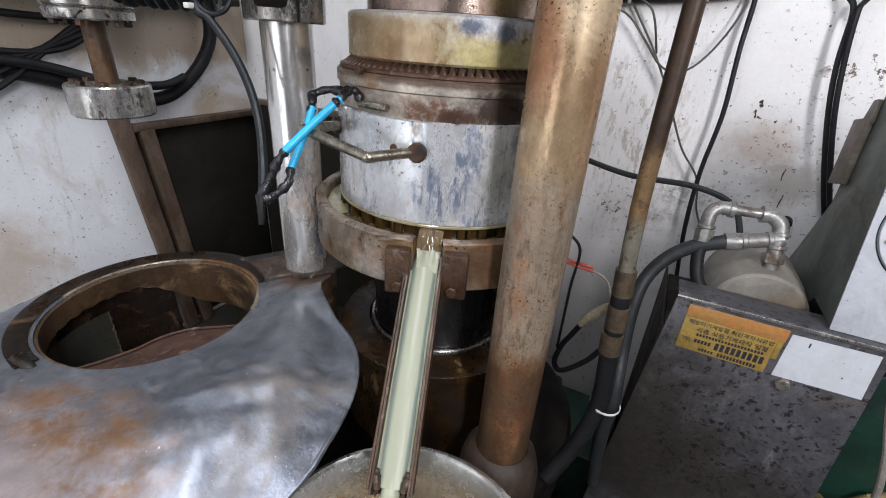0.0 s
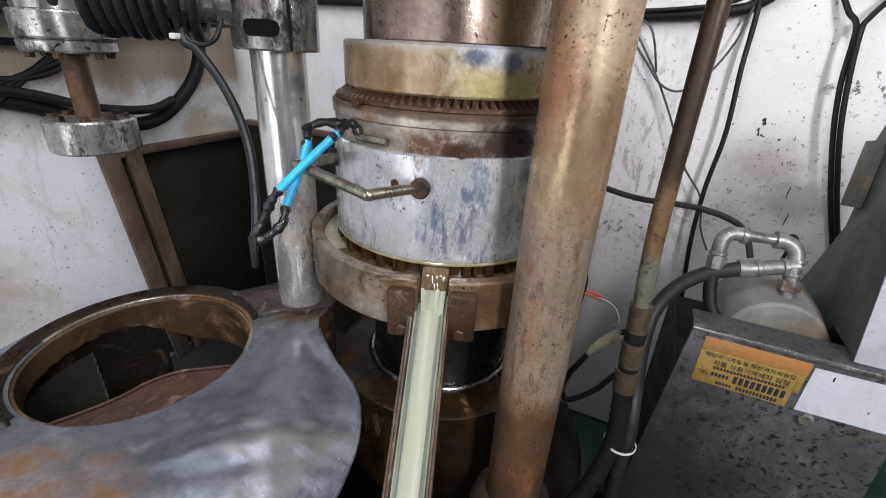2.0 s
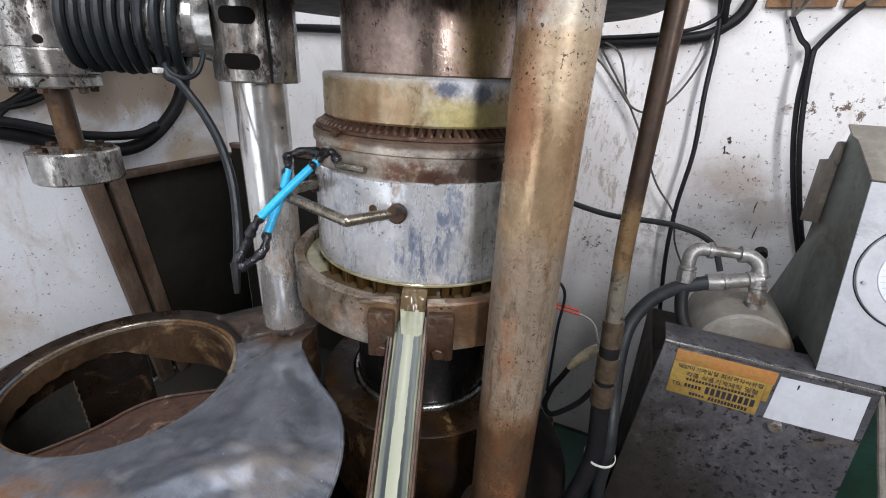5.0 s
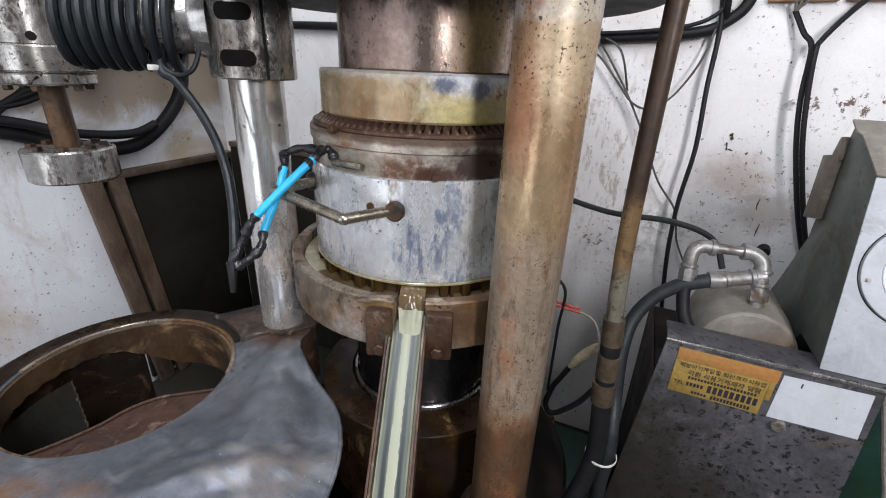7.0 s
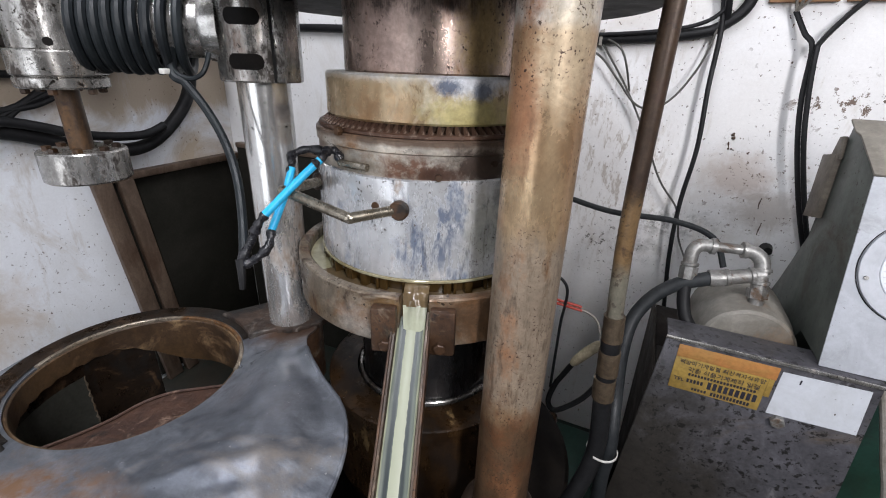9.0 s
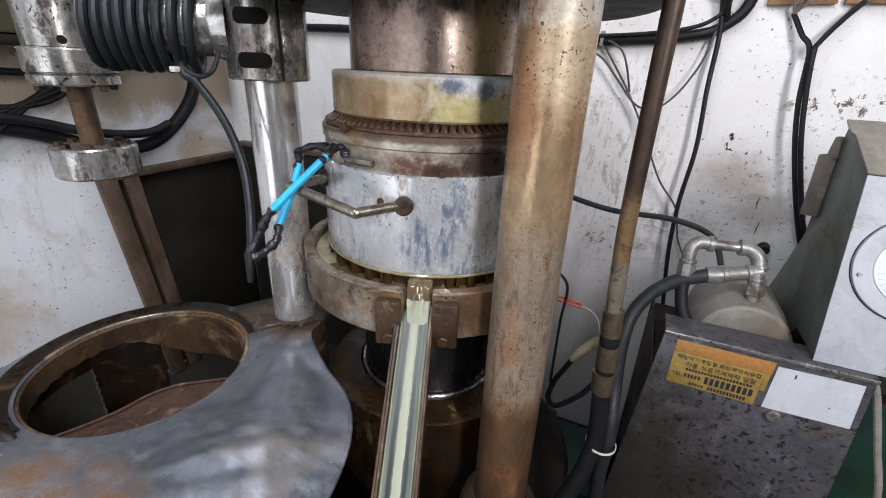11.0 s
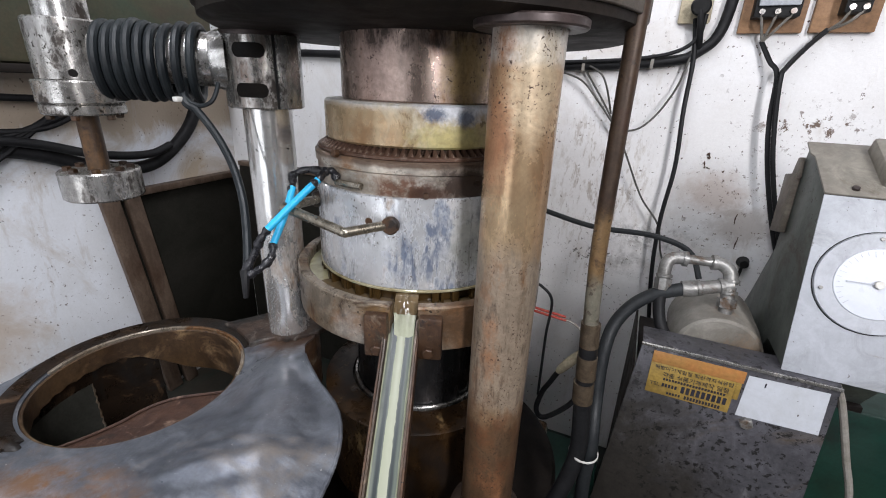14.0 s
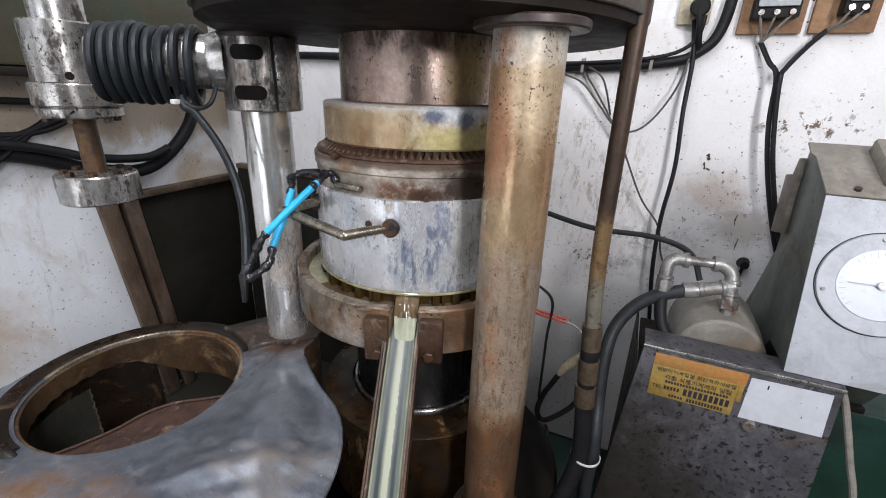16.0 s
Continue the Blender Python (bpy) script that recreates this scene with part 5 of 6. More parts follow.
def build_pipe():
    t = thing("standpipe", (0.262, -0.046, 0.30), "thin rusty pipe with screwed joints", "pipe")
    r = 0.0095
    part("upper_length", tube(B(), [(0.2565, -0.046, 1.30), (0.2565, -0.046, 0.80), (0.2600, -0.046, 0.675), (0.2640, -0.046, 0.620)], r, 20, 4), "pipe", t)
    part("coupling", tube(B(), [(0.2630, -0.046, 0.633), (0.2632, -0.046, 0.630), (0.2652, -0.046, 0.603), (0.2655, -0.046, 0.600)], 0.0120, 20, 1), "coupling", t)
    part("lower_length", tube(B(), [(0.2645, -0.046, 0.615), (0.2690, -0.046, 0.525), (0.2750, -0.046, 0.43), (0.262, -0.06, 0.36), (0.235, -0.09, 0.30)], 0.0116, 20, 5), "rubber", t, "black taped lower length")
    part("coupling", tube(B(), [(0.2660, -0.046, 0.585), (0.2680, -0.046, 0.552)], 0.0127, 20, 1), "coupling", t)
    part("coupling", tube(B(), [(0.2672, -0.046, 0.545), (0.2692, -0.046, 0.515)], 0.0133, 20, 1), "coupling", t)
    h = thing("oil_hose", (0.3, 0.0, 0.30), "grey rubber hose curving down beside the pipe", "hose")
    part("run", tube(B(), [(0.386, 0.1170, 0.6390), (0.3697, 0.1140, 0.6350), (0.3347, 0.1112, 0.6185), (0.3072, 0.1016, 0.5937), (0.2891, 0.0852, 0.5602), (0.2840, 0.050, 0.520), (0.2870, -0.010, 0.475), (0.2915, -0.032, 0.430), (0.2900, -0.034, 0.38), (0.2930, -0.03, 0.32), (0.30, -0.02, 0.25)], 0.0098, 16, 8), "hose", h)
    part("tie", lathe(B(), ring_profile(0.0190, 0.0203, 0.424, 0.4275, 0.0004), (0.283, -0.040), 36, closed=True), "white_plastic", h, "white cable tie")
    for pts, r, mat, lab in (
        ([(0.140, 0.12, 0.600), (0.1669, 0.12, 0.5923), (0.1890, 0.12, 0.5685), (0.1868, 0.12, 0.5066), (0.1867, 0.12, 0.4475), (0.1869, 0.12, 0.3723)], 0.0024, "rubber", "thin black wire hanging beside the column"),
        ([(0.090, 0.25, 0.700), (0.1415, 0.25, 0.6864), (0.2290, 0.25, 0.6704), (0.3248, 0.25, 0.6706), (0.3865, 0.25, 0.6525), (0.41, 0.24, 0.61)], 0.0048, "hose", "dark grey cable running to the pump"),
        ([(0.130, 0.12, 0.546), (0.1627, 0.12, 0.5420), (0.2169, 0.12, 0.5375)], 0.0022, "red", "bare red wire behind the column"),
        ([(0.130, 0.122, 0.551), (0.1627, 0.122, 0.5475), (0.2150, 0.122, 0.5430)], 0.0022, "red", "bare red wire behind the column"),
        ([(0.2169, 0.12, 0.5385), (0.2320, 0.12, 0.534), (0.2446, 0.12, 0.5209), (0.255, 0.10, 0.50)], 0.0018, "thin_grey", "thin grey wire to the pipe"),
    ):
        single("wire", tube(B(), [Vector(p) for p in pts], r, 8, 8), mat, lab, "wire")
    t = thing("inline_connector", (0.21, 0.1, 0.36), "brown inline connector on a black cord", "connector")
    part("body", tube(B(), [(0.2560, 0.12, 0.4880), (0.2365, 0.12, 0.4636), (0.2159, 0.12, 0.4329)], 0.0085, 12, 4, lambda u: 0.005 + 0.004 * math.sin(math.pi * u) ** 0.5), "cream_plastic", t)
    part("cord", tube(B(), [(0.2180, 0.12, 0.4360), (0.2042, 0.12, 0.4041), (0.1940, 0.12, 0.3800), (0.1874, 0.12, 0.3396), (0.2030, 0.12, 0.3257), (0.2400, 0.12, 0.3641), (0.2639, 0.12, 0.4070), (0.275, 0.10, 0.42)], 0.0048, 10, 8), "rubber", t)
    part("cord_end", tube(B(), [(0.2540, 0.12, 0.4860), (0.2610, 0.12, 0.4922), (0.270, 0.10, 0.50)], 0.0045, 10, 6), "rubber", t)


def build_pump():
    t = thing("pump_cabinet", (0.44, 0.1, 0.0), "spattered grey steel pump cabinet", "cabinet")
    y0 = 0.030
    m = Matrix(((1, 0, 0, 0), (0, 0, -1, y0 + 0.004), (0, 1, 0, 0), (0, 0, 0, 1)))
    bm = B()
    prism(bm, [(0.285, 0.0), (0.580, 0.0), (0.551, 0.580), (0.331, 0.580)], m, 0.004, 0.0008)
    part("front_panel", bm, "cabinet", t, "grease-spattered steel front, much darker at left and below")
    part("top", box(B(), (0.331, y0 + 0.0005, 0.5805), (0.551, 0.075, 0.584), 0.0008), "cabinet", t)
    part("top_edge", box(B(), (0.330, y0 - 0.003, 0.579), (0.552, y0 + 0.0, 0.5835), 0.0008), "chrome", t, "worn bright top edge")
    # sides and shelves coloured near-black to paint in the shade around the front
    for x in (0.331, 0.549):
        part("side", box(B(), (x - 0.002, y0 + 0.005, 0.0), (x + 0.002, 0.30, 0.50), 0.0005), "platen", t)
    part("bolt", hexbolt(B(), (0.472, y0, 0.500), (0, -1, 0), 0.0085, 0.007), "zinc", t)
    part("back_shelf", box(B(), (0.34, 0.19, 0.46), (0.656, 0.34, 0.47), 0.001), "platen", t)
    part("back_shelf", box(B(), (0.34, 0.076, 0.46), (0.545, 0.1895, 0.47), 0.001), "platen", t)
    # sticker with its lettering
    s = thing("sticker", (0.40, y0, 0.508), "worn yellow and orange maker's sticker", "sticker")
    part("sheet", box(B(), (0.347, y0 - 0.0012, 0.507), (0.449, y0 - 0.0002, 0.556), 0.0002), "sticker", s)
    part("orange_band", box(B(), (0.347, y0 - 0.0012, 0.5562), (0.456, y0 - 0.0002, 0.574), 0.0002), "sticker_top", s)
    part("sheet_corner", box(B(), (0.4492, y0 - 0.0012, 0.530), (0.455, y0 - 0.0002, 0.556), 0.0002), "sticker", s)

    def words(text, x, z, size):
        cu = bpy.data.curves.new("lettering", "FONT")
        cu.body, cu.size, cu.extrude = text, size, 0.0002
        tmp = bpy.data.objects.new("lettering", cu)
        me = bpy.data.meshes.new_from_object(tmp)
        bpy.data.objects.remove(tmp)
        me.transform(Matrix.Translation(Vector((x, y0 - 0.0016, z)) - BASE[s]) @ Matrix.Rotation(radians(90), 4, "X"))
        me.materials.clear()
        me.materials.append(MAT["ink"])
        ob = new("lettering", me)
        ob.parent = s
    words("떡방아기계일절 최신격자식유압", 0.3525, 0.5478, 0.0072)
    words("각종 식품기계제작 일절", 0.3640, 0.5375, 0.0082)
    words("TEL", 0.3510, 0.5205, 0.0075)
    for x0, x1, z0, z1 in ((0.366, 0.442, 0.5315, 0.5350), (0.366, 0.386, 0.5210, 0.5262), (0.390, 0.446, 0.5180, 0.5285), (0.374, 0.392, 0.5105, 0.5140), (0.396, 0.440, 0.5095, 0.5145)):
        n = max(3, int((x1 - x0) / (0.0062 if z1 - z0 > 0.008 else 0.0036)))
        for k in range(n):
            w = (x1 - x0) / n
            part("bar", box(B(), (x0 + k * w, y0 - 0.0018, z0), (x0 + k * w + w * 0.66, y0 - 0.0013, z1)), "ink", s)
    bm = B()
    prism(bm, [(0.458, 0.5075), (0.547, 0.5105), (0.5425, 0.5725), (0.459, 0.570)], Matrix(((1, 0, 0, 0), (0, 0, -1, y0 - 0.0003), (0, 1, 0, 0), (0, 0, 0, 1))), 0.0008)
    paper = single("paper_label", bm, "paper", "blank white paper label with specks", "label")
    part("pen_mark", box(B(), (0.4780, y0 - 0.0016, 0.5590), (0.4795, y0 - 0.0012, 0.5650)), "ink", paper, "short dark pen mark")
    part("grease_smear", box(B(), (0.5200, y0 - 0.0015, 0.5300), (0.5212, y0 - 0.0012, 0.5325)), "mark", paper, "small brown grease smear")
    # motor
    mo = thing("pump_motor", (0.43, 0.2, 0.47), "dusty grey pump motor", "motor")
    n = 40
    bm = B()
    prof = [(0.0, 0.084), (0.053, 0.084), (0.0565, 0.088), (0.060, 0.13), (0.060, 0.20), (0.050, 0.225), (0.0, 0.235)]
    rings = []
    for i in range(n):
        a = 2 * math.pi * i / n
        rings.append([bm.verts.new((0.431 + max(r, 1e-4) * math.cos(a), yy, 0.558 + max(r, 1e-4) * math.sin(a) * 1.0)) for r, yy in prof])
    for i in range(n):
        for k in range(len(prof) - 1):
            bm.faces.new((rings[i][k], rings[(i + 1) % n][k], rings[(i + 1) % n][k + 1], rings[i][k + 1]))
    part("housing", bm, "motor", mo)
    part("cradle", box(B(), (0.39, 0.10, 0.47), (0.475, 0.22, 0.52), 0.002), "motor", mo)
    f = thing("pipe_fittings", (0.43, 0.2, 0.6), "zinc elbows and tee screwed into the motor", "pipe fitting")
    V = Vector
    part("elbow", tube(B(), [V((0.3468, 0.1180, 0.640)), V((0.3454, 0.1215, 0.655)), V((0.3470, 0.1265, 0.670)), V((0.3555, 0.1304, 0.6770)), V((0.3699, 0.1310, 0.6775))], 0.0092, 16, 6), "zinc", f)
    part("nipple", rod(B(), (0.366, 0.131, 0.6775), (0.408, 0.137, 0.6775), 0.0068, 16), "zinc", f)
    for p, q in (((0.366, 0.131, 0.6775), (0.372, 0.1318, 0.6775)), ((0.404, 0.1364, 0.6775), (0.410, 0.1372, 0.6775))):
        part("band", rod(B(), p, q, 0.0112, 16), "zinc", f)
    part("elbow", tube(B(), [V((0.4058, 0.1369, 0.6775)), V((0.4180, 0.1370, 0.6760)), V((0.4285, 0.1330, 0.6680)), V((0.4315, 0.1260, 0.6520))], 0.0095, 16, 6), "zinc", f)
    for p, q, r in (((0.3462, 0.1195, 0.648), (0.3459, 0.1207, 0.6525), 0.0114), ((0.4310, 0.1290, 0.6590), (0.4314, 0.1275, 0.6545), 0.0118), ((0.3905, 0.1178, 0.6405), (0.3965, 0.1188, 0.6422), 0.0114),
                    ((0.4180, 0.1218, 0.6480), (0.4235, 0.1228, 0.6495), 0.0116), ((0.4305, 0.1195, 0.6445), (0.4309, 0.1180, 0.6395), 0.0114)):
        part("bead", rod(B(), p, q, r, 16, 0.0008), "zinc", f)
    part("tee", rod(B(), (0.385, 0.1170, 0.639), (0.4345, 0.1245, 0.6525), 0.0098, 16), "zinc", f)
    part("stem", rod(B(), (0.4300, 0.1215, 0.650), (0.4317, 0.1110, 0.612), 0.0092, 16), "zinc", f)
    part("stem_nut", tube(B(), [V((0.4305, 0.1160, 0.634)), V((0.4312, 0.1125, 0.622))], 0.0125, 6, 1), "zinc", f)
    part("union_nut", tube(B(), [V((0.3462, 0.1195, 0.646)), V((0.3468, 0.1150, 0.630))], 0.0125, 8, 1), "zinc", f)
    part("hose_clamp", rod(B(), (0.372, 0.1148, 0.6365), (0.390, 0.1178, 0.6400), 0.0118, 16), "zinc", f)
    part("hose_end", tube(B(), [V((0.3468, 0.1165, 0.634)), V((0.3466, 0.1061, 0.6094)), V((0.3530, 0.0933, 0.5836)), V((0.3664, 0.0819, 0.5646)), V((0.375, 0.080, 0.53))], 0.0085, 14, 6), "rubber", f, "black hose tail")


def build_console():
    t = thing("gauge_console", (0.57, 0.15, 0.47), "grey metal console with a large round gauge", "console")
    x0, x1 = 0.492, 0.655
    side = [(0.0415, 0.585), (0.0995, 0.7975), (0.203, 0.846), (0.214, 0.800), (0.214, 0.690), (0.262, 0.600), (0.300, 0.540), (0.300, 0.470), (0.20, 0.470), (0.12, 0.585)]
    m = Matrix(((0, 0, 1, x0), (1, 0, 0, 0), (0, 1, 0, 0), (0, 0, 0, 1)))
    part("body", prism(B(), side, m, x1 - x0, 0.0015), "console", t, "grey-green console sides")
    d = Vector((0, 0.058, 0.2125)).normalized()
    nrm = Vector((0, -0.2125, 0.058)).normalized()
    f = Matrix((( 1, d.x, nrm.x, 0), (0, d.y, nrm.y, 0), (0, d.z, nrm.z, 0), (0, 0, 0, 1)))
    f.translation = Vector((x0, 0.0415, 0.585)) + nrm * 0.0005
    hgt = Vector((0, 0.058, 0.2125)).length
    w = x1 - x0
    part("face", prism(B(), [(-0.001, -0.001), (w + 0.001, -0.001), (w + 0.001, hgt), (-0.001, hgt)], f, 0.002, 0.0005), "console_front", t, "white painted gauge face")
    u = Vector((0, 0.1035, 0.0485)).normalized()
    un = Vector((0, -0.0485, 0.1035)).normalized()
    g = Matrix(((1, u.x, un.x, 0), (0, u.y, un.y, 0), (0, u.z, un.z, 0), (0, 0, 0, 1)))
    g.translation = Vector((x0, 0.0995, 0.7975)) + un * 0.0005
    part("top_panel", prism(B(), [(-0.001, 0.0), (w + 0.001, 0.0), (w + 0.001, 0.116), (-0.005, 0.116), (-0.005, 0.088), (-0.001, 0.080)], g, 0.003, 0.0008), "console_top", t, "beige sloping top")
    part("top_box", prism(B(), [(0.056, 0.022), (w - 0.005, 0.022), (w - 0.005, 0.105), (0.056, 0.105)], g, 0.022, 0.005), "console_top", t, "beige box on the top")
    part("side_plate", prism(B(), [(0.190, 0.722), (0.236, 0.712), (0.246, 0.798), (0.200, 0.806)], Matrix(((0, 0, 1, x0 - 0.008), (1, 0, 0, 0), (0, 1, 0, 0), (0, 0, 0, 1))), 0.0075, 0.001), "console_plate", t, "grey-brown side plate")
    part("side_plate", prism(B(), [(0.196, 0.800), (0.224, 0.800), (0.216, 0.826), (0.204, 0.828)], Matrix(((0, 0, 1, x0 - 0.006), (1, 0, 0, 0), (0, 1, 0, 0), (0, 0, 0, 1))), 0.0055, 0.001), "console_plate", t, "grey-brown side plate")
    part("screw", rod(B(), g @ Vector((0.030, 0.012, 0.003)), g @ Vector((0.030, 0.012, 0.006)), 0.004, 12), "nut", t)

    def disc(name, r, z0, z1, mat, lab=""):
        bm = B()
        lathe(bm, rod_profile(r, z0, z1, 0.0006), (0, 0), 64)
        bmesh.ops.transform(bm, matrix=f @ Matrix.Translation((GX, GY, 0)), verts=bm.verts)
        return part(name, bm, mat, t, lab)
    GX, GY = 0.0670, 0.1235
    bm = B()
    lathe(bm, ring_profile(0.0600, 0.0610, 0.001, 0.0030, 0.0003), (0, 0), 72, closed=True)
    bmesh.ops.transform(bm, matrix=f @ Matrix.Translation((GX, GY, 0)), verts=bm.verts)
    part("ring_seam", bm, "black_plastic", t)
    disc("bezel", 0.0594, 0.001, 0.006, "console_front", "pale gauge bezel")
    disc("dial", 0.0415, 0.005, 0.0072, "dial", "white dial with fine marks")
    disc("hub", 0.0045, 0.007, 0.012, "white_plastic")
    for k in range(28):
        a = radians(225 - 270 * k / 27)
        bm = B()
        box(bm, (0.035 if k % 3 else 0.032, -0.0003, 0.0073), (0.039, 0.0003, 0.0076))
        bmesh.ops.transform(bm, matrix=f @ Matrix.Translation((GX, GY, 0)) @ Matrix.Rotation(a, 4, "Z"), verts=bm.verts)
        part("tick", bm, "dial_ink", t)
    bm = B()
    box(bm, (-0.030, -0.0005, 0.0085), (0.008, 0.0005, 0.0095))
    bmesh.ops.transform(bm, matrix=f @ Matrix.Translation((GX, GY, 0)) @ Matrix.Rotation(radians(2), 4, "Z"), verts=bm.verts)
    part("needle", bm, "dial_ink", t)
    for a in (97, 195, 345):
        bm = B()
        rod(bm, (0.053 * math.cos(radians(a)), 0.053 * math.sin(radians(a)), 0.006), (0.053 * math.cos(radians(a)), 0.053 * math.sin(radians(a)), 0.0080), 0.0022, 12)
        bmesh.ops.transform(bm, matrix=f @ Matrix.Translation((GX, GY, 0)), verts=bm.verts)
        part("screw", bm, "zinc", t)
    single("pale_cord", tube(B(), [Vector(p) for p in ((0.550, 0.043, 0.580), (0.5609, 0.045, 0.5591), (0.5744, 0.045, 0.5216), (0.5904, 0.045, 0.4737), (0.6076, 0.045, 0.4240), (0.628, 0.05, 0.34), (0.645, 0.055, 0.18), (0.65, 0.05, 0.004))], 0.0042, 10, 8), "thin_grey", "pale grey cord hanging from the console", "cord")


def build_low_clutter():
    c = (0.147, -0.358)
    s = thing("stool", (c[0], c[1], 0.0), "low round steel stool under the bowl", "stool")
    part("seat", lathe(B(), rod_profile(0.12, 0.275, 0.295, 0.004), c), "base", s)
    for k in range(3):
        a = 90 + 120 * k
        p = Vector((c[0], c[1], 0)) + polar(0.1, a, 0)
        part("leg", rod(B(), (p.x, p.y, 0.0), (c[0] + (p.x - c[0]) * 0.8, c[1] + (p.y - c[1]) * 0.8, 0.276), 0.010, 12), "base", s)
    b = thing("oil_bowl", (c[0], c[1], 0.295), "stainless steel bowl half full of amber oil", "bowl")
    part("body", lathe(B(), [(1e-4, 0.295), (0.085, 0.295), (0.105, 0.305), (0.130, 0.37), (0.1385, 0.417), (0.1415, 0.4195), (0.144, 0.4185), (0.144, 0.4215), (0.140, 0.4225), (0.1365, 0.419), (0.128, 0.372), (0.103, 0.309), (0.083, 0.299), (1e-4, 0.299)], c, 96), "pot", b)
    part("oil", lathe(B(), [(1e-4, 0.345), (0.1166, 0.345), (0.1166, 0.341), (1e-4, 0.341)], c, 72), "oil_pool", b, "amber oil with pale foam")
    single("ring_block", box(B(), (0.188, -0.256, 0.0), (0.236, -0.208, 0.345), 0.004), "platen", "narrow black iron block beside the press", "block")
    bm = B()
    tube(bm, [Vector((0.212, -0.232, 0.3475)) + polar(0.016, a, 0.0) for a in range(0, 361, 30)], 0.0025, 8, 3)
    single("pull_ring", bm, "chrome", "small steel pull ring on the iron block", "ring")
    single("green_box", box(B(), (0.03, 0.12, 0.0), (0.315, 0.30, 0.138), 0.005), "green_paint", "low dark green box behind the press", "box")
    g = thing("green_cabinet", (0.8, 0.35, 0.0), "dark green machine cabinet beside the pump", "cabinet")
    part("body", box(B(), (0.585, 0.245, 0.0), (1.05, 0.455, 0.43), 0.006), "green_paint", g)
    part("plinth", box(B(), (0.60, 0.235, 0.0), (1.04, 0.2445, 0.10), 0.003), "black_plastic", g)
    single("crate", box(B(), (0.61, 0.06, 0.0), (1.0, 0.225, 0.165), 0.004), "black_plastic", "low black plastic crate on the floor", "crate")
    bm = B()
    bmesh.ops.create_grid(bm, x_segments=30, y_segments=30, size=0.11)
    for v in bm.verts:
        v.co = Vector((0.76 + v.co.x, 0.15 + v.co.y, 0.205 + 0.05 * noise.noise(v.co * 16) + 0.03 * noise.noise(v.co * 40) - 2.5 * v.co.length ** 2))
    bmesh.ops.solidify(bm, geom=bm.faces[:], thickness=0.004)
    single("rag", bm, "rag", "crumpled stained yellow rag on the crate", "rag", sharp=80)


build_room()
build_left_wall()
build_wall_wiring()
build_press()
build_stirrer()
build_leads()
build_pan()
build_pipe()
build_pump()
build_console()
build_low_clutter()
single("oil_film", oil_strip(0.0161, 0.0095, 0.015, 0.970, 0.0002, 0.0, 0.003), "oil_run", "thin oil running in milky and clear streaks, dark reflections painted in", "oil", sharp=80)
pour = thing("oil_pour", TROUGH_A, "glossy amber oil spilling through the tray notch", "oil")


def spill(path, half0, half1, seed):
    """A thin rippled sheet of oil down a path of (radius, height) pairs in the trough's direction."""
    pts = [Vector((r, 0, z)) for r, z in path]
    m = Matrix.Rotation(radians(TROUGH_DEG), 4, "Z")
    bm, grid = B(), []
    steps = 6
    for i in range((len(pts) - 1) * steps + 1):
        k, u = min(i // steps, len(pts) - 2), i / steps - min(i // steps, len(pts) - 2)
        p = pts[k].lerp(pts[k + 1], u)
        d = (pts[k + 1] - pts[k]).normalized()
        nrm = Vector((-d.z, 0, d.x))
        w = half0 + (half1 - half0) * i / ((len(pts) - 1) * steps)
        row = []
        for c in range(17):
            y = -1 + c / 8
            h = 0.0016 * noise.noise(Vector((y * 2.6, i * 0.07, seed))) + 0.0014 * (1 - y * y)
            h *= 1.0 if seed < 3 else 1.0 - i / ((len(pts) - 1) * steps)
            row.append(bm.verts.new(m @ (p + nrm * h + Vector((0, w * y, 0)))))
        grid.append(row)
    for a, b in zip(grid, grid[1:]):
        for c in range(16):
            bm.faces.new((a[c], a[c + 1], b[c + 1], b[c]))
    bmesh.ops.recalc_face_normals(bm, faces=bm.faces[:])
    bmesh.ops.solidify(bm, geom=bm.faces[:], thickness=0.0012)
    return bm


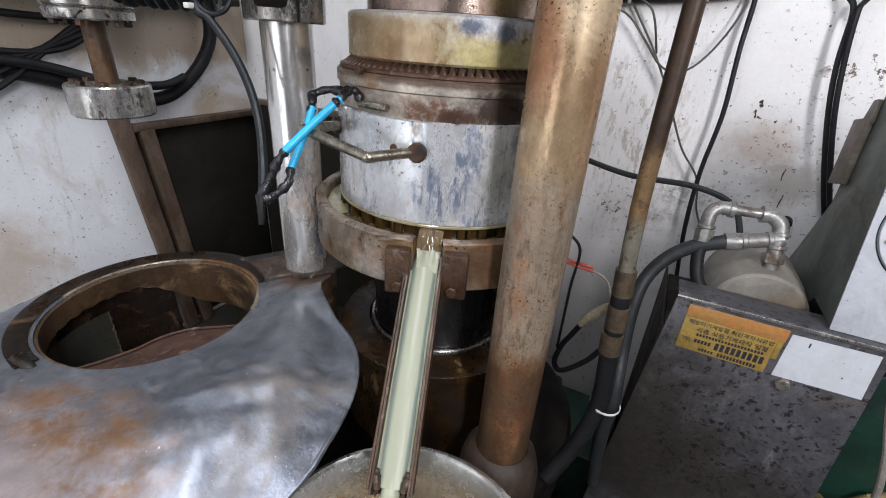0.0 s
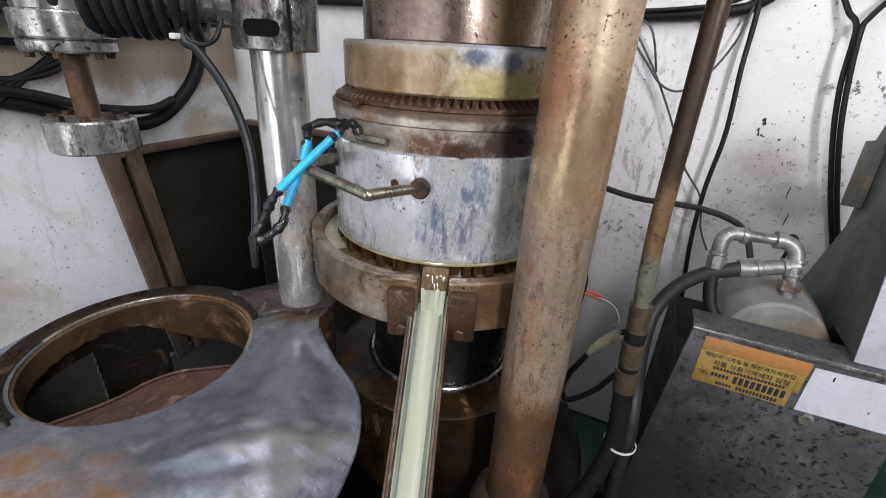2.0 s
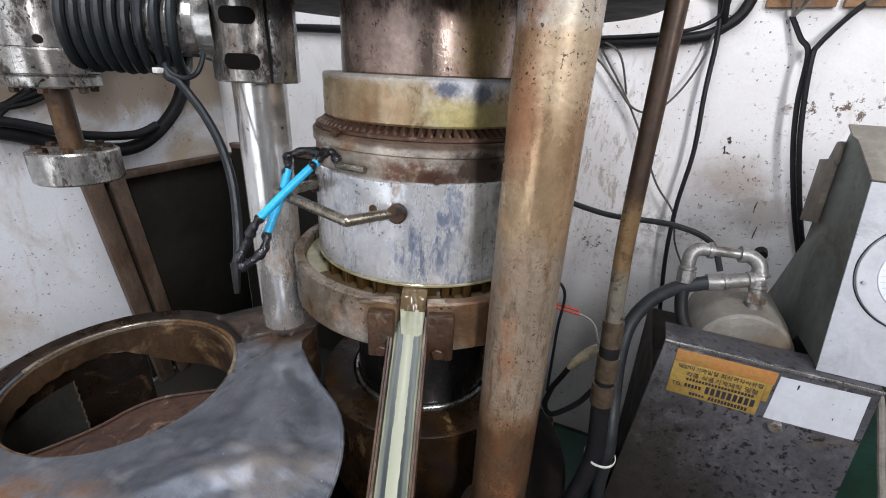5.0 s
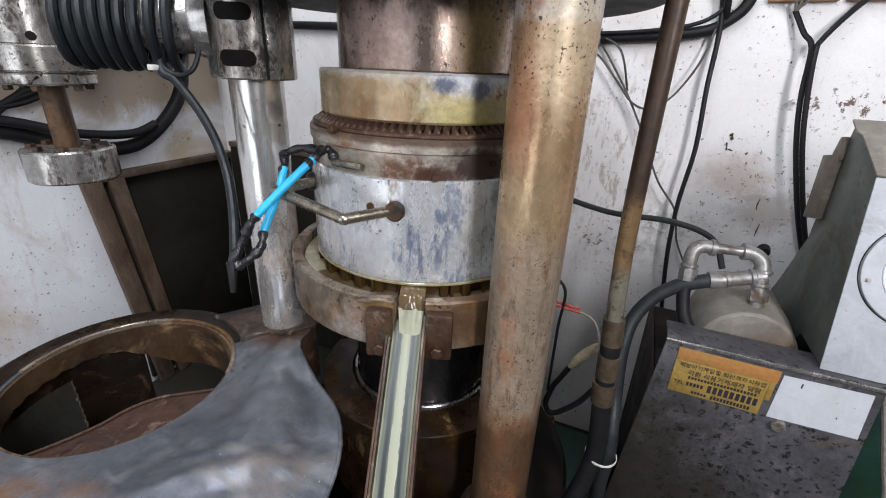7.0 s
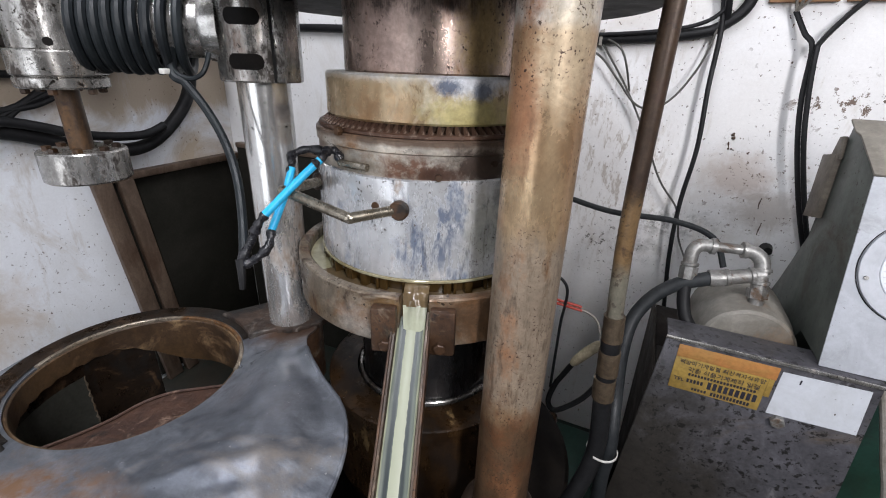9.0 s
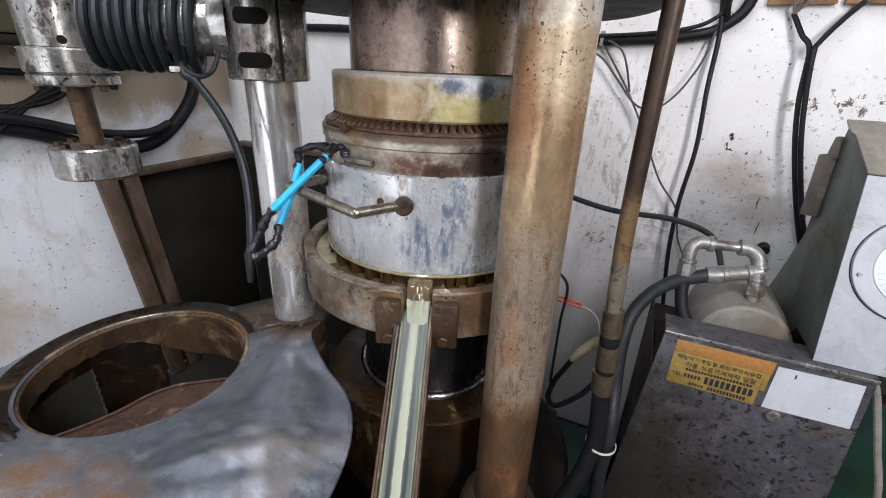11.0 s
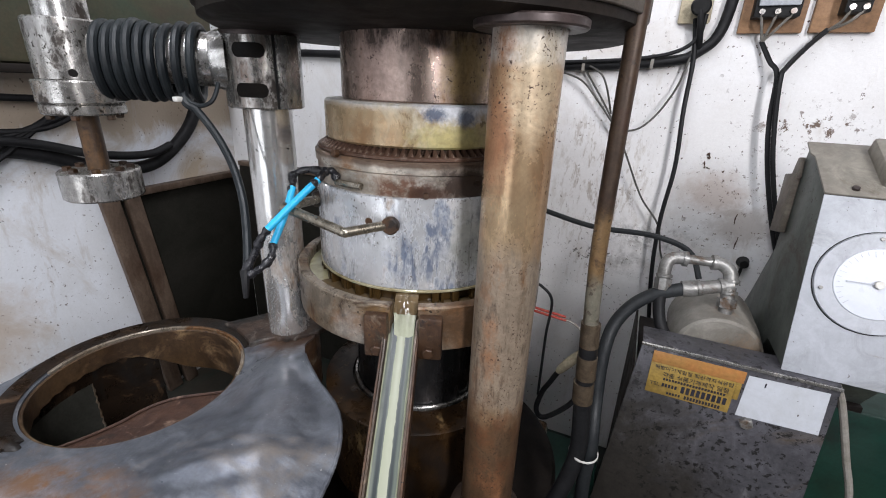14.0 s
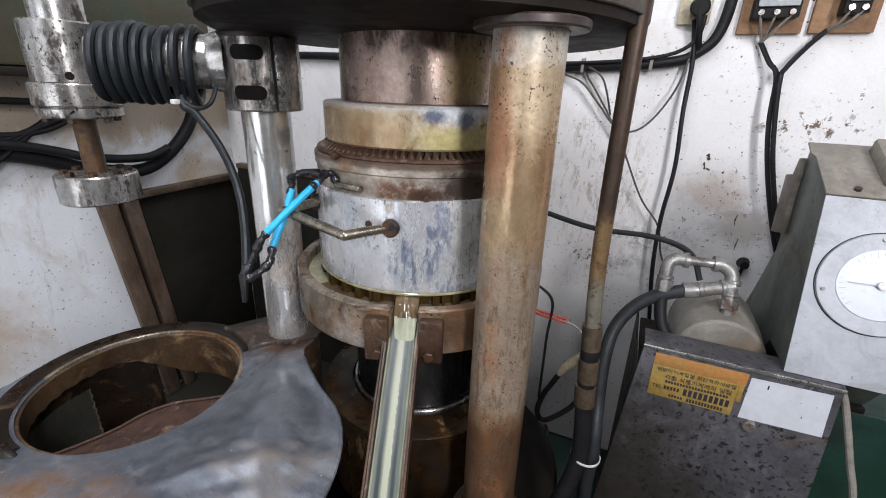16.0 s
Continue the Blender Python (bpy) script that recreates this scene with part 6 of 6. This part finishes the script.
part("lip", spill(((0.1470, 0.6640), (0.1540, 0.6635), (0.1610, 0.6600), (0.1670, 0.6530), (0.1700, 0.6470)), 0.0142, 0.0138, 2.0), "oil_amber", pour, "brown glossy lip of oil", sharp=80)
part("apron", spill(((0.1690, 0.6480), (0.1740, 0.6400), (0.1790, 0.6290), (0.1835, 0.6190), (0.1885, 0.6118), (0.1960, 0.6040), (0.2040, 0.5965)), 0.0138, 0.0080, 5.0), "oil_milk", pour, "pale spilling oil", sharp=80)
for side in (-1, 1):
    d, q = (TROUGH_B - TROUGH_A).normalized(), (TROUGH_B - TROUGH_A).cross(Vector((0, 0, 1))).normalized()
    up = q.cross(d)
    single("caked_residue", tube(B(), [TROUGH_B + q * side * x - d * k + up * h for x, k, h in ((0.0155, 0.022, 0.012), (0.0145, 0.014, 0.013), (0.0125, 0.006, 0.012), (0.0135, -0.001, 0.008))], 0.005, 10, 4,
           lambda u: 0.0012 + 0.0034 * math.sin(math.pi * min(1.0, 0.12 + u)) + 0.0006 * math.sin(u * 31)), "trough_iron", "dark caked residue at the trough's mouth", "residue", "residue at the trough's mouth")
stream = thing("oil_stream", TROUGH_A, "pale milky oil stream running down the trough", "oil stream")
part("sheet", oil_strip(0.0140, 0.0133, 0.0, 0.972, 0.0002, 0.0045), "oil_full", stream, sharp=80)
part("fall", tube(B(), [TROUGH_B + Vector((-0.006, 0.016, 0.016)), TROUGH_B + Vector((0.001, -0.003, 0.002)), TROUGH_B + Vector((0.006, -0.016, -0.025)), TROUGH_B + Vector((0.009, -0.024, -0.075)), TROUGH_B + Vector((0.010, -0.028, -0.132))], 0.006, 14, 6, lambda u: 0.0115 - 0.0068 * min(1.0, u * 1.5)), "oil_milk", stream, "thin falling stream of oil")


def motions():
    """The oil stream sinks a little in its trough as the flow thins, and trembles."""
    a, b = TROUGH_A, TROUGH_B
    nrm = (b - a).cross(Vector((0, 0, 1))).normalized().cross((b - a).normalized())
    rows = []
    for i in range(33):
        t = i * 0.5
        drop = 0.0031 * min(1.0, t / 4.5) + 0.0004 * max(0.0, t - 4.5) / 11.5
        tremble = 0.0001 * math.sin(i * 2.4) + 0.00006 * math.sin(i * 5.1)
        rows.append((t, Matrix.Translation(a - nrm * (drop + tremble))))
    walk(stream, rows)


motions()
